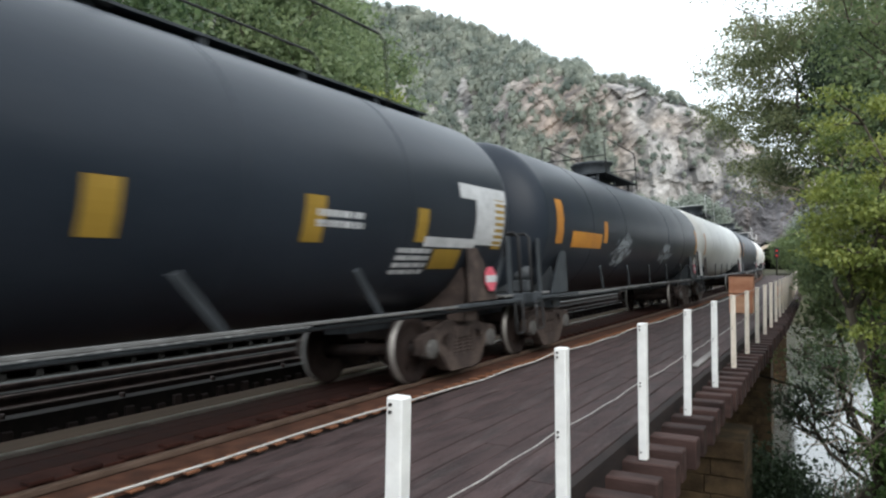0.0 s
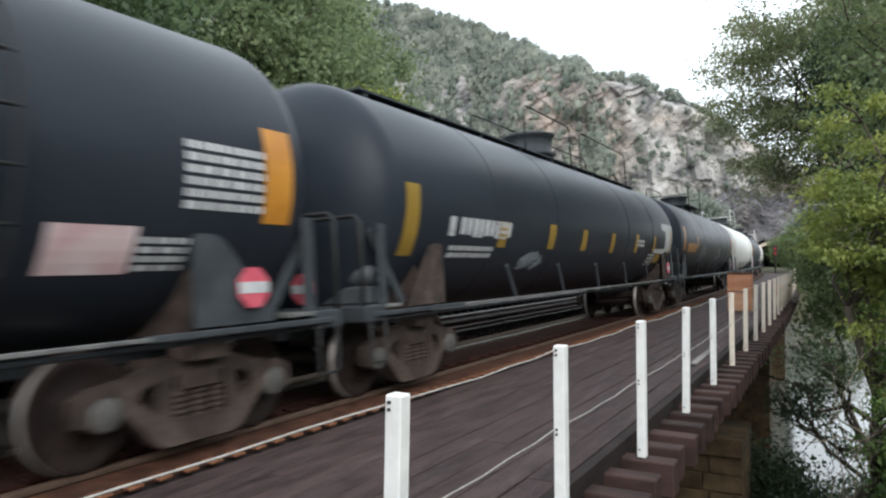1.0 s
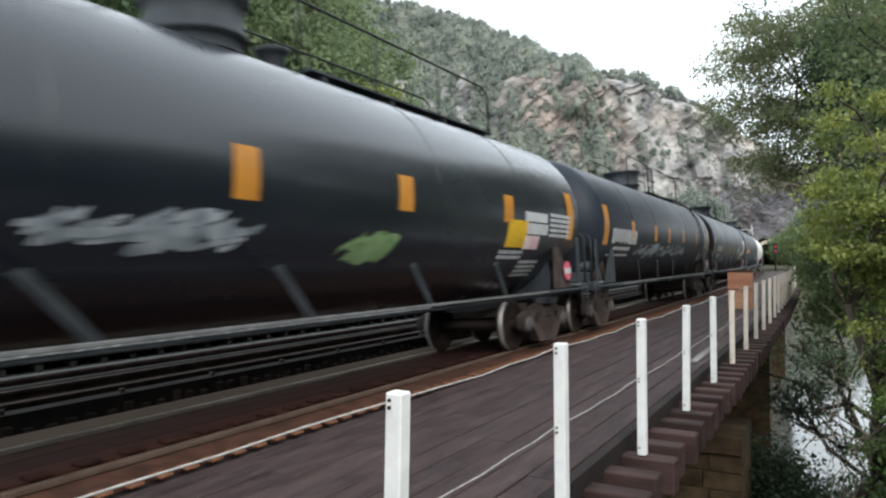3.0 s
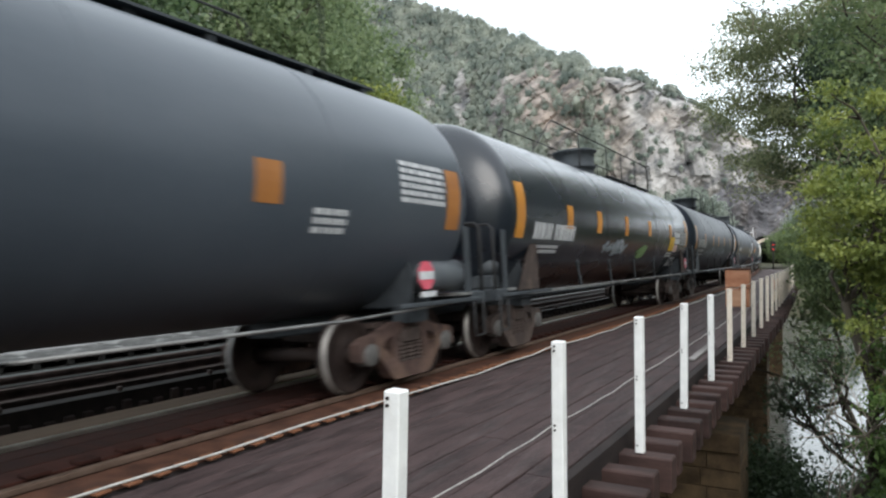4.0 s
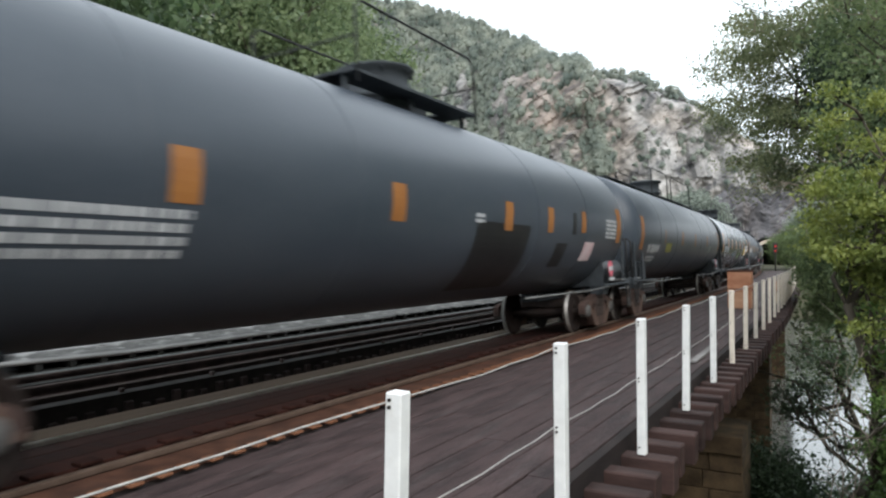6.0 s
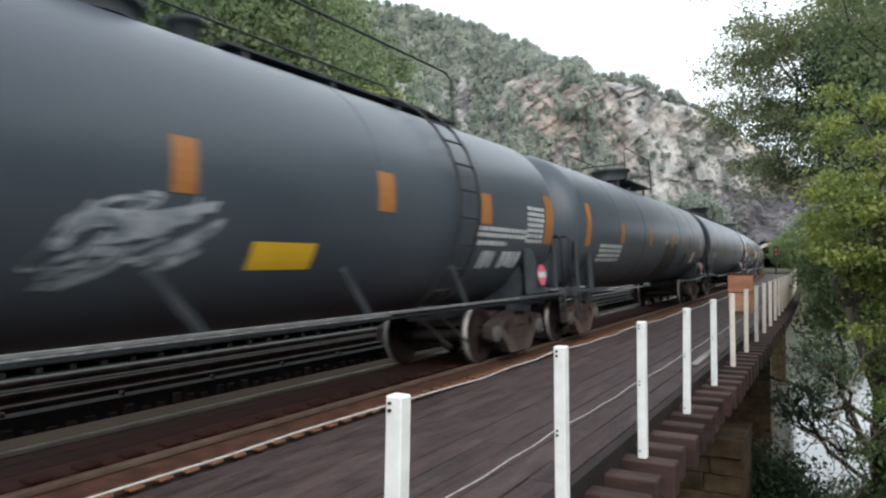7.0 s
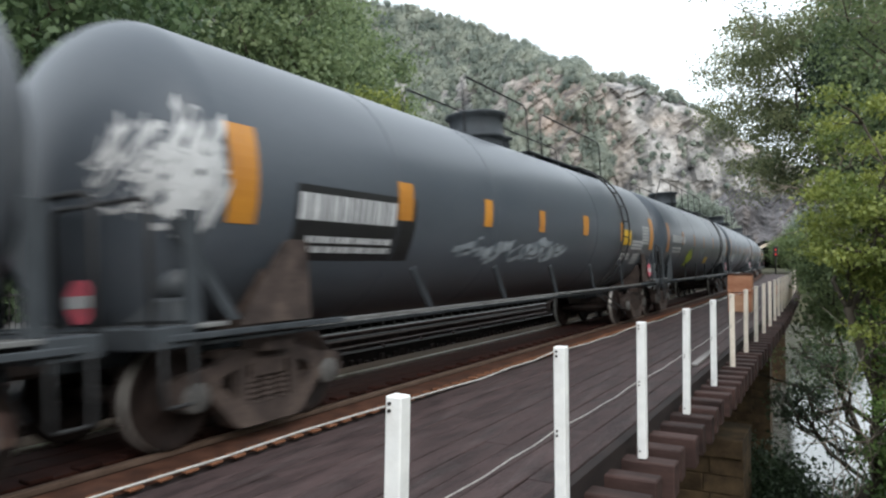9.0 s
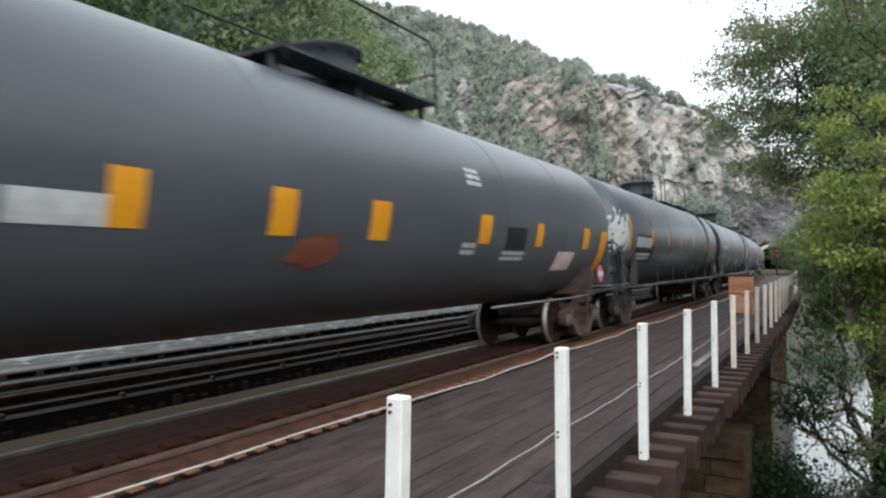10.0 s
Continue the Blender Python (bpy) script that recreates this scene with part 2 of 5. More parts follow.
def water_material():
    m = bpy.data.materials.new("river_water")
    m.use_nodes = True
    n, ln = m.node_tree.nodes, m.node_tree.links
    b = n["Principled BSDF"]
    b.inputs["Base Color"].default_value = (0.15, 0.155, 0.14, 1)
    b.inputs["Roughness"].default_value = 0.08
    tc = n.new("ShaderNodeTexCoord")
    a = n.new("ShaderNodeTexNoise")
    a.inputs["Scale"].default_value, a.inputs["Detail"].default_value = 1.3, 5
    ln.new(tc.outputs["Object"], a.inputs[0])
    bp = n.new("ShaderNodeBump")
    bp.inputs["Strength"].default_value, bp.inputs["Distance"].default_value = 0.35, 0.05
    ln.new(a.outputs[0], bp.inputs["Height"])
    ln.new(bp.outputs[0], b.inputs["Normal"])
    return m


M["water"] = water_material()

# ---------------------------------------------------------------- mesh helpers


def box(bm, x0, x1, y0, y1, z0, z1, m=None, bevel=0.0):
    """A box, bevelled on its long edges if asked, put through the matrix m."""
    vs = [bm.verts.new((x, y, z)) for x in (x0, x1) for y in (y0, y1) for z in (z0, z1)]
    fs = [bm.faces.new([vs[i] for i in f]) for f in ((0, 1, 3, 2), (4, 6, 7, 5), (0, 4, 5, 1), (2, 3, 7, 6), (0, 2, 6, 4), (1, 5, 7, 3))]
    if bevel:
        es = {e for f in fs for e in f.edges}
        r = bmesh.ops.bevel(bm, geom=list(es), offset=bevel, segments=1, affect="EDGES")
        vs = list({v for f in r["faces"] for v in f.verts} | {v for v in vs if v.is_valid})
    if m is not None:
        bmesh.ops.transform(bm, matrix=m, verts=vs)
    return vs


def rod(bm, a, b, r0, r1=None, seg=8, caps=True):
    """A round bar from a to b."""
    a, b = Vector(a), Vector(b)
    q = (b - a).to_track_quat("Z", "Y")
    r1 = r0 if r1 is None else r1
    rings = []
    for p, r in ((a, r0), (b, r1)):
        rings.append([bm.verts.new(p + q @ Vector((r * math.cos(2 * math.pi * i / seg), r * math.sin(2 * math.pi * i / seg), 0))) for i in range(seg)])
    for i in range(seg):
        f = bm.faces.new((rings[0][i], rings[0][(i + 1) % seg], rings[1][(i + 1) % seg], rings[1][i]))
        f.smooth = True
    if caps:
        bm.faces.new(rings[0][::-1])
        bm.faces.new(rings[1])


def tube(bm, pts, radii, seg=6):
    """A bent round bar through the points, in one piece."""
    pts = [Vector(q) for q in pts]
    rings = []
    side = None
    for i, q in enumerate(pts):
        way = (pts[min(i + 1, len(pts) - 1)] - pts[max(i - 1, 0)]).normalized()
        if side is None:
            side = way.orthogonal().normalized()
        side = (side - way * side.dot(way)).normalized()
        up = way.cross(side)
        rings.append([bm.verts.new(q + (side * math.cos(2 * math.pi * k / seg) + up * math.sin(2 * math.pi * k / seg)) * radii[i]) for k in range(seg)])
    for a, b in zip(rings, rings[1:]):
        for k in range(seg):
            f = bm.faces.new((a[k], a[(k + 1) % seg], b[(k + 1) % seg], b[k]))
            f.smooth = True
    bm.faces.new(rings[0][::-1])
    bm.faces.new(rings[-1])


def path_rod(bm, pts, r, seg=6):
    tube(bm, pts, [r] * len(pts), seg)


def plate(bm, outline, thick, m):
    """An outline in x, z, made a plate along y, put through m."""
    lo = [bm.verts.new((x, -thick / 2, z)) for x, z in outline]
    hi = [bm.verts.new((x, thick / 2, z)) for x, z in outline]
    bm.faces.new(lo)
    bm.faces.new(hi[::-1])
    for i in range(len(lo)):
        j = (i + 1) % len(lo)
        bm.faces.new((lo[j], lo[i], hi[i], hi[j]))
    bmesh.ops.transform(bm, matrix=m, verts=lo + hi)


def spun(bm, profile, seg=32, axis="Y", arc_from=0.0, arc_to=2 * math.pi, smooth=True):
    """A profile of (along, radius) turned about the y or z or x axis."""
    n = seg if arc_to - arc_from > 6.28 else seg + 1
    rings = []
    for s, r in profile:
        ring = []
        for i in range(n):
            w = arc_from + (arc_to - arc_from) * i / seg
            c, q = r * math.cos(w), r * math.sin(w)
            ring.append(bm.verts.new({"Y": (c, s, q), "Z": (c, q, s), "X": (s, c, q)}[axis]))
        rings.append(ring)
    for a, b in zip(rings, rings[1:]):
        for i in range(seg):
            j = (i + 1) % n
            f = bm.faces.new((a[i], a[j], b[j], b[i]))
            f.smooth = smooth
    return rings


def mesh_of(name, bm, mat):
    me = bpy.data.meshes.new(name)
    bmesh.ops.recalc_face_normals(bm, faces=bm.faces[:])
    bm.to_mesh(me)
    bm.free()
    me.materials.append(mat)
    return me


def part(name, bm, mat, parent, label="", m=None):
    """Links a bmesh, or a mesh made before, as one object under a thing or a part."""
    me = bm if isinstance(bm, bpy.types.Mesh) else mesh_of(name, bm, mat)
    ob = new(name, me)
    ob.parent = parent
    if m is not None:
        ob.matrix_local = m
    return tagged(ob, label)


def thing(name, m=None, label="", category="", group="", kind=""):
    ob = new(name)
    if m is not None:
        ob.matrix_world = m
    return tagged(ob, label, category, group, kind)


def mesh_thing(name, bm, mat, m=None, label="", category="", group="", kind=""):
    ob = new(name, mesh_of(name, bm, mat))
    if m is not None:
        ob.matrix_world = m
    return tagged(ob, label, category, group, kind)

# ---------------------------------------------------------------- ground and river
WATER = -7.2


def grid_thing(name, mat, fn, us, vs, label, category):
    """A sheet over a grid of u and v, its places given by fn."""
    me = bpy.data.meshes.new(name)
    pts = [fn(u, v) for u in us for v in vs]
    w = len(vs)
    me.from_pydata(pts, [], [(i * w + j, (i + 1) * w + j, (i + 1) * w + j + 1, i * w + j + 1) for i in range(len(us) - 1) for j in range(w - 1)])
    me.materials.append(mat)
    for p in me.polygons:
        p.use_smooth = True
    return tagged(new(name, me), label, category, kind="structure")


def ease(a, b, x):
    w = min(max((x - a) / (b - a), 0), 1)
    return w * w * (3 - 2 * w)


def land(x, y):
    """Height of the land: a level shelf left of the line, the river bed under the bridge, a bank on the far shore."""
    X = -x - K * y * y / 2
    shelf = ease(10.0, 12.5, X)
    bank = ease(-11, -20, X) * 0.72 * (1 - ease(40, 120, y)) + ease(105, 135, y)
    h = WATER - 1.5 + (-0.35 - WATER + 1.5) * max(shelf, bank)
    h = max(h, WATER - 1.5 + 3.6 * ease(28, 17, y) * ease(2.8, 0.2, X))
    h = max(h, WATER - 1.5 + 8.65 * ease(10.5, 1.5, y) * ease(2.2, 1.2, X) * ease(-60, -30, X))
    return h + 0.25 * noise.noise((x * 0.15, y * 0.15, 0)) * min(1, abs(X - 12) / 6)


us = [-900, -600, -400, -260, -180, -120, -80] + [-60 + 1.5 * i for i in range(80)] + [80, 120, 200, 320, 600, 900, 1500]
vs = [-400, -200, -100, -60, -40] + [-30 + 2.5 * i for i in range(70)] + [160, 190, 230, 280, 400, 700, 1200, 2500]
grid_thing("ground", M["ground"], lambda u, v: (u, v, land(u, v)), us, vs, "earth river bank and level shelf beside the tracks", "ground")
grid_thing("water", M["water"], lambda u, v: (u, v, WATER), [-300 + 60 * i for i in range(16)], [-300 + 60 * i for i in range(16)], "grey river water reflecting the overcast sky", "river")


def ribbon(name, mat, X0, X1, z, d0, d1, label, category, thick=0.1, step=2.0):
    """A flat strip that follows the curve."""
    bm = bmesh.new()
    n = int((d1 - d0) / step)
    rows = []
    for i in range(n + 1):
        d = d0 + (d1 - d0) * i / n
        rows.append([bm.verts.new(at(X, d, h)) for X, h in ((X0, z), (X1, z), (X1, z - thick), (X0, z - thick))])
    for a, b in zip(rows, rows[1:]):
        for i in range(4):
            bm.faces.new((a[i], a[(i + 1) % 4], b[(i + 1) % 4], b[i]))
    bm.faces.new(rows[0])
    bm.faces.new(rows[-1][::-1])
    return mesh_thing(name, bm, mat, None, label, category, kind="structure")


# ---------------------------------------------------------------- bridge, rails
D0, D1 = -14.0, 150.0


def rail(name, X, z, d0, d1, head_mat, web_mat, label, guard=False):
    """A rail: foot and web in one part, the worn head in another."""
    root = thing(name, None, label, "rail", kind="structure")
    for pname, mat, prof in (("rail_web", web_mat, [(-0.07, -0.17), (0.07, -0.17), (0.07, -0.155), (0.012, -0.13), (0.012, -0.045), (-0.012, -0.045), (-0.012, -0.13), (-0.07, -0.155)]),
                             ("rail_head", head_mat, [(-0.036, -0.045), (0.036, -0.045), (0.036, -0.008), (0.026, 0), (-0.026, 0), (-0.036, -0.008)])):
        bm = bmesh.new()
        rows = []
        n = int((d1 - d0) / 3)
        for i in range(n + 1):
            d = d0 + (d1 - d0) * i / n
            rows.append([bm.verts.new(at(X - x, d, z + h)) for x, h in prof])
        for a, b in zip(rows, rows[1:]):
            for i in range(len(prof)):
                j = (i + 1) % len(prof)
                bm.faces.new((a[i], a[j], b[j], b[i]))
        bm.faces.new(rows[0])
        bm.faces.new(rows[-1][::-1])
        part(pname, bm, mat, root)
    return root


far_drop = -CANT * 1.505
rail("running_rail", XN - 0.036, 0.0, D0, D1, M["railhead"], M["railweb"], "rusty steel running rail with a worn brown head")
rail("running_rail", XN + 1.471, far_drop, D0, D1, M["bright"], M["railweb"], "rusty steel running rail with a worn bright head")

# sleepers: one shape, many places
bm = bmesh.new()
box(bm, -1.35, 1.35, -0.115, 0.115, -0.24, 0, bevel=0.012)
sleeper_mesh = mesh_of("sleeper", bm, M["sleeper"])
track_bed = thing("track_bed", None, "dark timber sleepers of the bridge track", "track", kind="structure")
n = 0
d = D0
while d < 110:
    part("sleeper", sleeper_mesh, None, track_bed, m=along(XC, d, -0.172 - 0.045, -CANT) @ pose(random.uniform(-0.03, 0.03), 0, 0))
    d += 0.42
    n += 1
track_floor = ribbon("track_floor", M["sleeper"], XN - 0.5, XN + 0.02, -0.3, D0, D1, "dark grimy floor under the sleepers", "bridge floor")
ribbon("track_floor", M["sleeper"], XN + 0.02, XN + 2.2, -0.34, D0, D1, "dark grimy floor under the sleepers", "bridge floor")
infill = thing("track_infill", None, "dark brown infill boards between the rails", "boards", kind="structure")
bm = bmesh.new()
box(bm, -0.195, 0.195, 0.004, 4.19, -0.06, 0, bevel=0.008)
infill_mesh = mesh_of("board", bm, M["sleeper"])
for i in range(3):
    for j in range(28):
        part("board", infill_mesh, None, infill, m=along(XN + 0.47 + 0.4 * i, -14 + 4.2 * j + 1.3 * i, -0.045 - CANT * (0.5 + 0.4 * i), -CANT))
bm = bmesh.new()
box(bm, -0.07, 0.07, -0.1, 0.1, 0, 0.035, bevel=0.008)
tie_plate_mesh = mesh_of("tie_plate", bm, M["sleeper"])
for i in range(120):
    part("tie_plate", tie_plate_mesh, None, track_bed, m=along(XN + 0.3, -6 + 0.42 * i, -0.066))

# rusty guard strip between deck and near rail, with lugs along its edge
ribbon("guard_strip", M["rust"], 4.7, 5.03, -0.04, D0, D1, "rust-brown steel strip along the plank walkway", "guard strip", 0.06)
lugs = thing("clip_row", None, "rust-orange clips along the edge of the walkway", "clip", kind="structure")
bm = bmesh.new()
box(bm, -0.075, 0.075, -0.066, 0.066, 0, 0.035, bevel=0.014)
lug_mesh = mesh_of("clip", bm, M["clip"])
for i in range(200):
    part("clip", lug_mesh, None, lugs, m=along(4.575, -4 + 0.256 * i, -0.046 + random.uniform(-0.004, 0.004)) @ pose(random.uniform(-0.008, 0.008), 0, 0, 0, 0, random.uniform(-4, 4)))
ribbon("guard_board", M["tan"], 6.68, 7.12, far_drop - 0.015, D0, D1, "weathered tan board outside the far rail", "guard board", 0.1)

# plank walkway
ribbon("deck_bed", M["beam"], 1.86, 4.66, -0.085, D0, 100, "dark bearers under the plank walkway", "deck", 0.12)
ribbon("edge_beam", M["beam"], 1.76, 1.85, -0.03, D0, 100, "dark timber beam along the walkway's outer edge", "beam", 0.3)
deck = thing("walkway_deck", None, "dark weathered plank walkway beside the track", "deck", kind="structure")
widths = 10
step = 2.55 / widths
bm = bmesh.new()
box(bm, -step / 2 + 0.006, step / 2 - 0.006, 0.004, 4.256, -0.05, 0, bevel=0.006)
plank_mesh = mesh_of("plank", bm, M["deck"])
for i in range(widths):
    for j in range(26):
        d = -12 + 4.26 * j + (i * 1.7 % 4.26)
        part("plank", plank_mesh, None, deck, m=along(1.87 + step * (i + 0.5), d, -0.03 + random.uniform(-0.005, 0.004)) @ pose(0, 0, 0, 0, random.uniform(-0.4, 0.4), 0))

# outrigger timbers that carry the walkway, their ends in view
bm = bmesh.new()
box(bm, -0.6, 0.31, -0.11, 0.11, -0.30, 0, bevel=0.012)
rig_mesh = mesh_of("outrigger", bm, M["outrigger"])
rigs = thing("outrigger_row", None, "red-brown timber ends under the walkway", "timber", kind="structure")
for i in range(110):
    part("outrigger", rig_mesh, None, rigs, m=along(1.62 + random.uniform(-0.03, 0.03), 2.25 + 2.1325 / 4 * (i - 20), -0.157 + random.uniform(-0.01, 0.0)))

# girders below
for X in (2.4, 4.4, 7.6):
    ribbon("girder", M["steel"], X, X + 0.3, -0.46, D0, D1, "dark painted steel girder under the bridge", "girder", 1.0)

# white fence posts with two wires
bm = bmesh.new()
box(bm, -0.039, 0.039, -0.039, 0.039, 0, 1.235, bevel=0.006)
post_mesh = mesh_of("post", bm, M["white"])
cream_post = post_mesh.copy()
cream_post.materials.clear()
cream_post.materials.append(M["off_white"])
bm = bmesh.new()
rod(bm, (-0.016, -0.047, 0), (-0.016, -0.037, 0), 0.008)
bolt_mesh = mesh_of("bolt", bm, M["steel"])
POSTS = 26
first = None
for i in range(-3, POSTS):
    m = along(1.5925, 2.2474 + 2.1325 * i + (0.21 if i == 0 else 0), -0.157) @ pose(0, 0, 0, random.uniform(-0.4, 0.4), random.uniform(-0.5, 0.5), 0)
    if i == 0:
        m = m @ pose(-0.042, 0, 0, 0, 1.0, 0)
    if first is None:
        first = thing("fence_post", m, "square white-painted post with two wire holes", "fence post", "white posts along the walkway")
        part("post", post_mesh, None, first)
        for z in (1.175, 1.205, 0.665, 0.695, 0.07):
            part("bolt", bolt_mesh, None, first, "dark bolt head", pose(0, 0, z))
    else:
        post = copy_thing(first, m)
        if i >= 5:
            post["label"] = "square cream-painted post with two wire holes"
            for o in post.children:
                if o.data == post_mesh:
                    o.data = cream_post
for z in (1.198, 0.685):
    bm = bmesh.new()
    pts = []
    for i in range(-3, POSTS - 1):
        for k in range(6):
            u = k / 6
            d = 2.2474 + 2.1325 * (i + u)
            pts.append(at(1.64, d, -0.157 + z - (0.015 if i < 0 else 0.07) * u * (1 - u) + (0.002 if i < 0 else 0.005) * math.sin(7.3 * d)))
    path_rod(bm, pts, 0.0044, 5)
    mesh_thing("fence_wire", bm, M["wire"], None, "pale slack wire strung between the white posts", "wire", "fence wires")

# stone piers
def pier(d, off=0.0):
    root = thing("pier", along(off, d, 0), "tan stone bridge pier with weathered courses", "pier", kind="structure")
    z = -1.75
    row = 0
    while z > WATER - 2:
        top = 0.0 if row else -0.12
        w = 6.6 / 9
        for k in range(9):
            x0 = -8.2 + w * k + (0.12 if row % 2 and 0 < k else 0)
            x1 = -8.2 + w * (k + 1) + (0.12 if row % 2 and k < 8 else 0)
            o = random.uniform(-0.02, 0.02)
            bm = bmesh.new()
            box(bm, x0 + 0.005, x1 - 0.005, -0.75 + top + o, 0.75 - top, z - 0.349, z - 0.006, bevel=0.014)
            part("stone_block", bm, M["pier"], root)
        z -= 0.355
        row += 1
    return root


pier(15.2)
pier(34, 0.7)
pier(58, 0.7)

# ---------------------------------------------------------------- beyond the track
for X in (8.23, 9.02, 9.9):
    rail("siding_rail", X, 0.0, D0, D1, M["dull"], M["dull"], "dull rusty rail of the unused second track")
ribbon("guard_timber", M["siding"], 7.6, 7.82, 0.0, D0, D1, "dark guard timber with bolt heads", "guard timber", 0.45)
bm = bmesh.new()
box(bm, -0.03, 0.03, -0.06, 0.06, -0.3, 0, bevel=0.01)
rib_mesh = mesh_of("rib", bm, M["beam"])
bm = bmesh.new()
rod(bm, (0, 0, -0.02), (0, 0, 0.05), 0.035)
stud_mesh = mesh_of("stud", bm, M["dull"])
ribs = thing("rib_row", None, "dark timber ribs and bolt heads along the guard timber", "rib", kind="structure")
for i in range(200):
    part("rib", rib_mesh, None, ribs, m=along(7.58, 0.24 * i - 3 + random.uniform(-0.03, 0.03), -0.1 + random.uniform(-0.08, 0.03)))
    if i % 6 == 0:
        part("stud", stud_mesh, None, ribs, m=along(7.7, 0.24 * i - 3, 0.0))
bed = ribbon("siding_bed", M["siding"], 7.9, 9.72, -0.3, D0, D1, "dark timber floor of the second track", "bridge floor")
bm = bmesh.new()
path_rod(bm, [at(10.15, D0 + 4 * i, -0.065) for i in range(40)], 0.05, 10)
mesh_thing("pipe", bm, M["pipe"], None, "long green-grey pipe laid beside the second track", "pipe", kind="structure")
ribbon("side_strip", M["bank_strip"], 9.72, 11.05, -0.1, D0, D1, "dusty grey strip beside the second track", "bridge floor", 0.3)
coping = thing("stone_coping", None, "pale mottled stone coping on short stone blocks", "coping", kind="structure")
bm = bmesh.new()
box(bm, -0.56, 0.56, 0.006, 1.7, -0.035, 0, bevel=0.012)
slab_mesh = mesh_of("coping_slab", bm, M["stone"])
for i in range(94):
    part("coping_slab", slab_mesh, None, coping, m=along(11.3 + random.uniform(-0.025, 0.025), D0 + 1.71 * i, 0.06 + random.uniform(-0.014, 0.014)) @ pose(0, 0, 0, random.uniform(-0.3, 0.3), random.uniform(-0.8, 0.8), 0))
bm = bmesh.new()
box(bm, -0.1, 0.1, -0.06, 0.06, -0.11, 0, bevel=0.012)
stub_mesh = mesh_of("coping_block", bm, M["bank_strip"])
for i in range(110):
    part("coping_block", stub_mesh, None, coping, m=along(10.9 + random.uniform(-0.02, 0.02), -2.0 + 0.566 * i, 0.01))
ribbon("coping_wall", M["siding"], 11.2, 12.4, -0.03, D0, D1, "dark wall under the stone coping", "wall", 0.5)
ribbon("yard", M["gravel"], 12.4, 40, -0.22, D0, 90, "grey gravel yard behind the tracks", "yard", 0.2)


def fence_panel():
    root = thing("railing", along(18, 6, -0.2), "dark metal railing with thin upright bars", "railing", "railing panels")
    bm = bmesh.new()
    box(bm, -0.02, 0.02, -1.2, 1.2, -0.02, 0.02)
    rail_mesh = mesh_of("rail_bar", bm, M["steel"])
    for z in (0.15, 1.02):
        part("rail_bar", rail_mesh, None, root, m=pose(0, 0, z))
    for i in range(16):
        bm = bmesh.new()
        rod(bm, (0, -1.12 + 0.15 * i, 0.0), (0, -1.12 + 0.15 * i, 1.1), 0.012, seg=6)
        part("bar", bm, M["steel"], root)
    return root


panel = fence_panel()
for i in range(1, 9):
    copy_thing(panel, along(18, 6 + 2.4 * i, -0.2))

# orange-brown box stack and cream boards past the posts
def crate_stack(m):
    root = thing("signal_box", m, "two stacked orange-brown boxes on the walkway", "box")
    for z0, z1, w, tone in ((0.0, 0.6, 0.36, "pale_orange"), (0.64, 1.25, 0.37, "orange")):
        bm = bmesh.new()
        box(bm, -w, w, -0.3, 0.3, z0, z1 - 0.05, bevel=0.015)
        part("box_body", bm, M[tone], root)
        bm = bmesh.new()
        box(bm, -w - 0.015, w + 0.015, -0.315, 0.315, z1 - 0.05, z1 + 0.01, bevel=0.008)
        part("box_rim", bm, M["rust"] if z0 else M["orange"], root, "darker worn rim")
        for x in (-w + 0.05, w - 0.05):
            bm = bmesh.new()
            box(bm, x - 0.04, x + 0.04, -0.315, -0.3, z0 + 0.01, z1 - 0.06)
            part("box_batten", bm, M["orange"], root)
    return root


crate_stack(along(2.72, 25.4, -0.03))
boards = thing("board_fence", along(1.72, 27, 0), "cream and orange boards on the inner side of the posts", "board fence")
for i in range(6):
    for z0, z1, mt in ((0.05, 0.42, "cream"), (0.47, 0.8, "cream" if i % 2 else "orange")):
        bm = bmesh.new()
        box(bm, -0.02, 0.02, 0.03 + 2.13 * i, 2.1 + 2.13 * i, z0, z1, bevel=0.006)
        part("board", bm, M[mt], boards)

bm = bmesh.new()
box(bm, -0.055, 0.055, -1.3, 1.3, 0, 0.035, bevel=0.006)
mesh_thing("loose_board", bm, M["grey_board"], along(2.04, 13.0, -0.024) @ pose(0, 0, 0, 0, 0, 0.5), "weathered grey board lying on the walkway", "board")

# arched tunnel mouth in the mountain, placed right of the line to fit the camera's view
portal = thing("tunnel_mouth", pose(-17.5, 220.3, -1.0, 0, 0, 20), "arched pale stone tunnel mouth in the rock", "tunnel mouth", kind="structure")
ARCH = [(5.2 * math.cos(math.pi * i / 18), 2.4 + 4.9 * math.sin(math.pi * i / 18)) for i in range(19)]
bm = bmesh.new()
for (x0, z0), (x1, z1) in zip(ARCH, ARCH[1:]):
    k = 1.16
    c = [(x0, z0), (x1, z1), (x1 * k, 2.4 + (z1 - 2.4) * k), (x0 * k, 2.4 + (z0 - 2.4) * k)]
    c = [((x - mx) * 0.985 + mx, (z - mz) * 0.985 + mz) for mx, mz in [(sum(q[0] for q in c) / 4, sum(q[1] for q in c) / 4)] for x, z in c]
    lo = [bm.verts.new((x, -0.5, z)) for x, z in c]
    hi = [bm.verts.new((x, 0.4, z)) for x, z in c]
    bm.faces.new(lo)
    bm.faces.new(hi[::-1])
    for i in range(4):
        bm.faces.new((lo[i], lo[(i + 1) % 4], hi[(i + 1) % 4], hi[i]))
part("arch_ring", bm, M["roof"], portal, "pale tan stone arch")
bm = bmesh.new()
rim = [(-5.2, -0.5), *ARCH[::-1], (5.2, -0.5)]
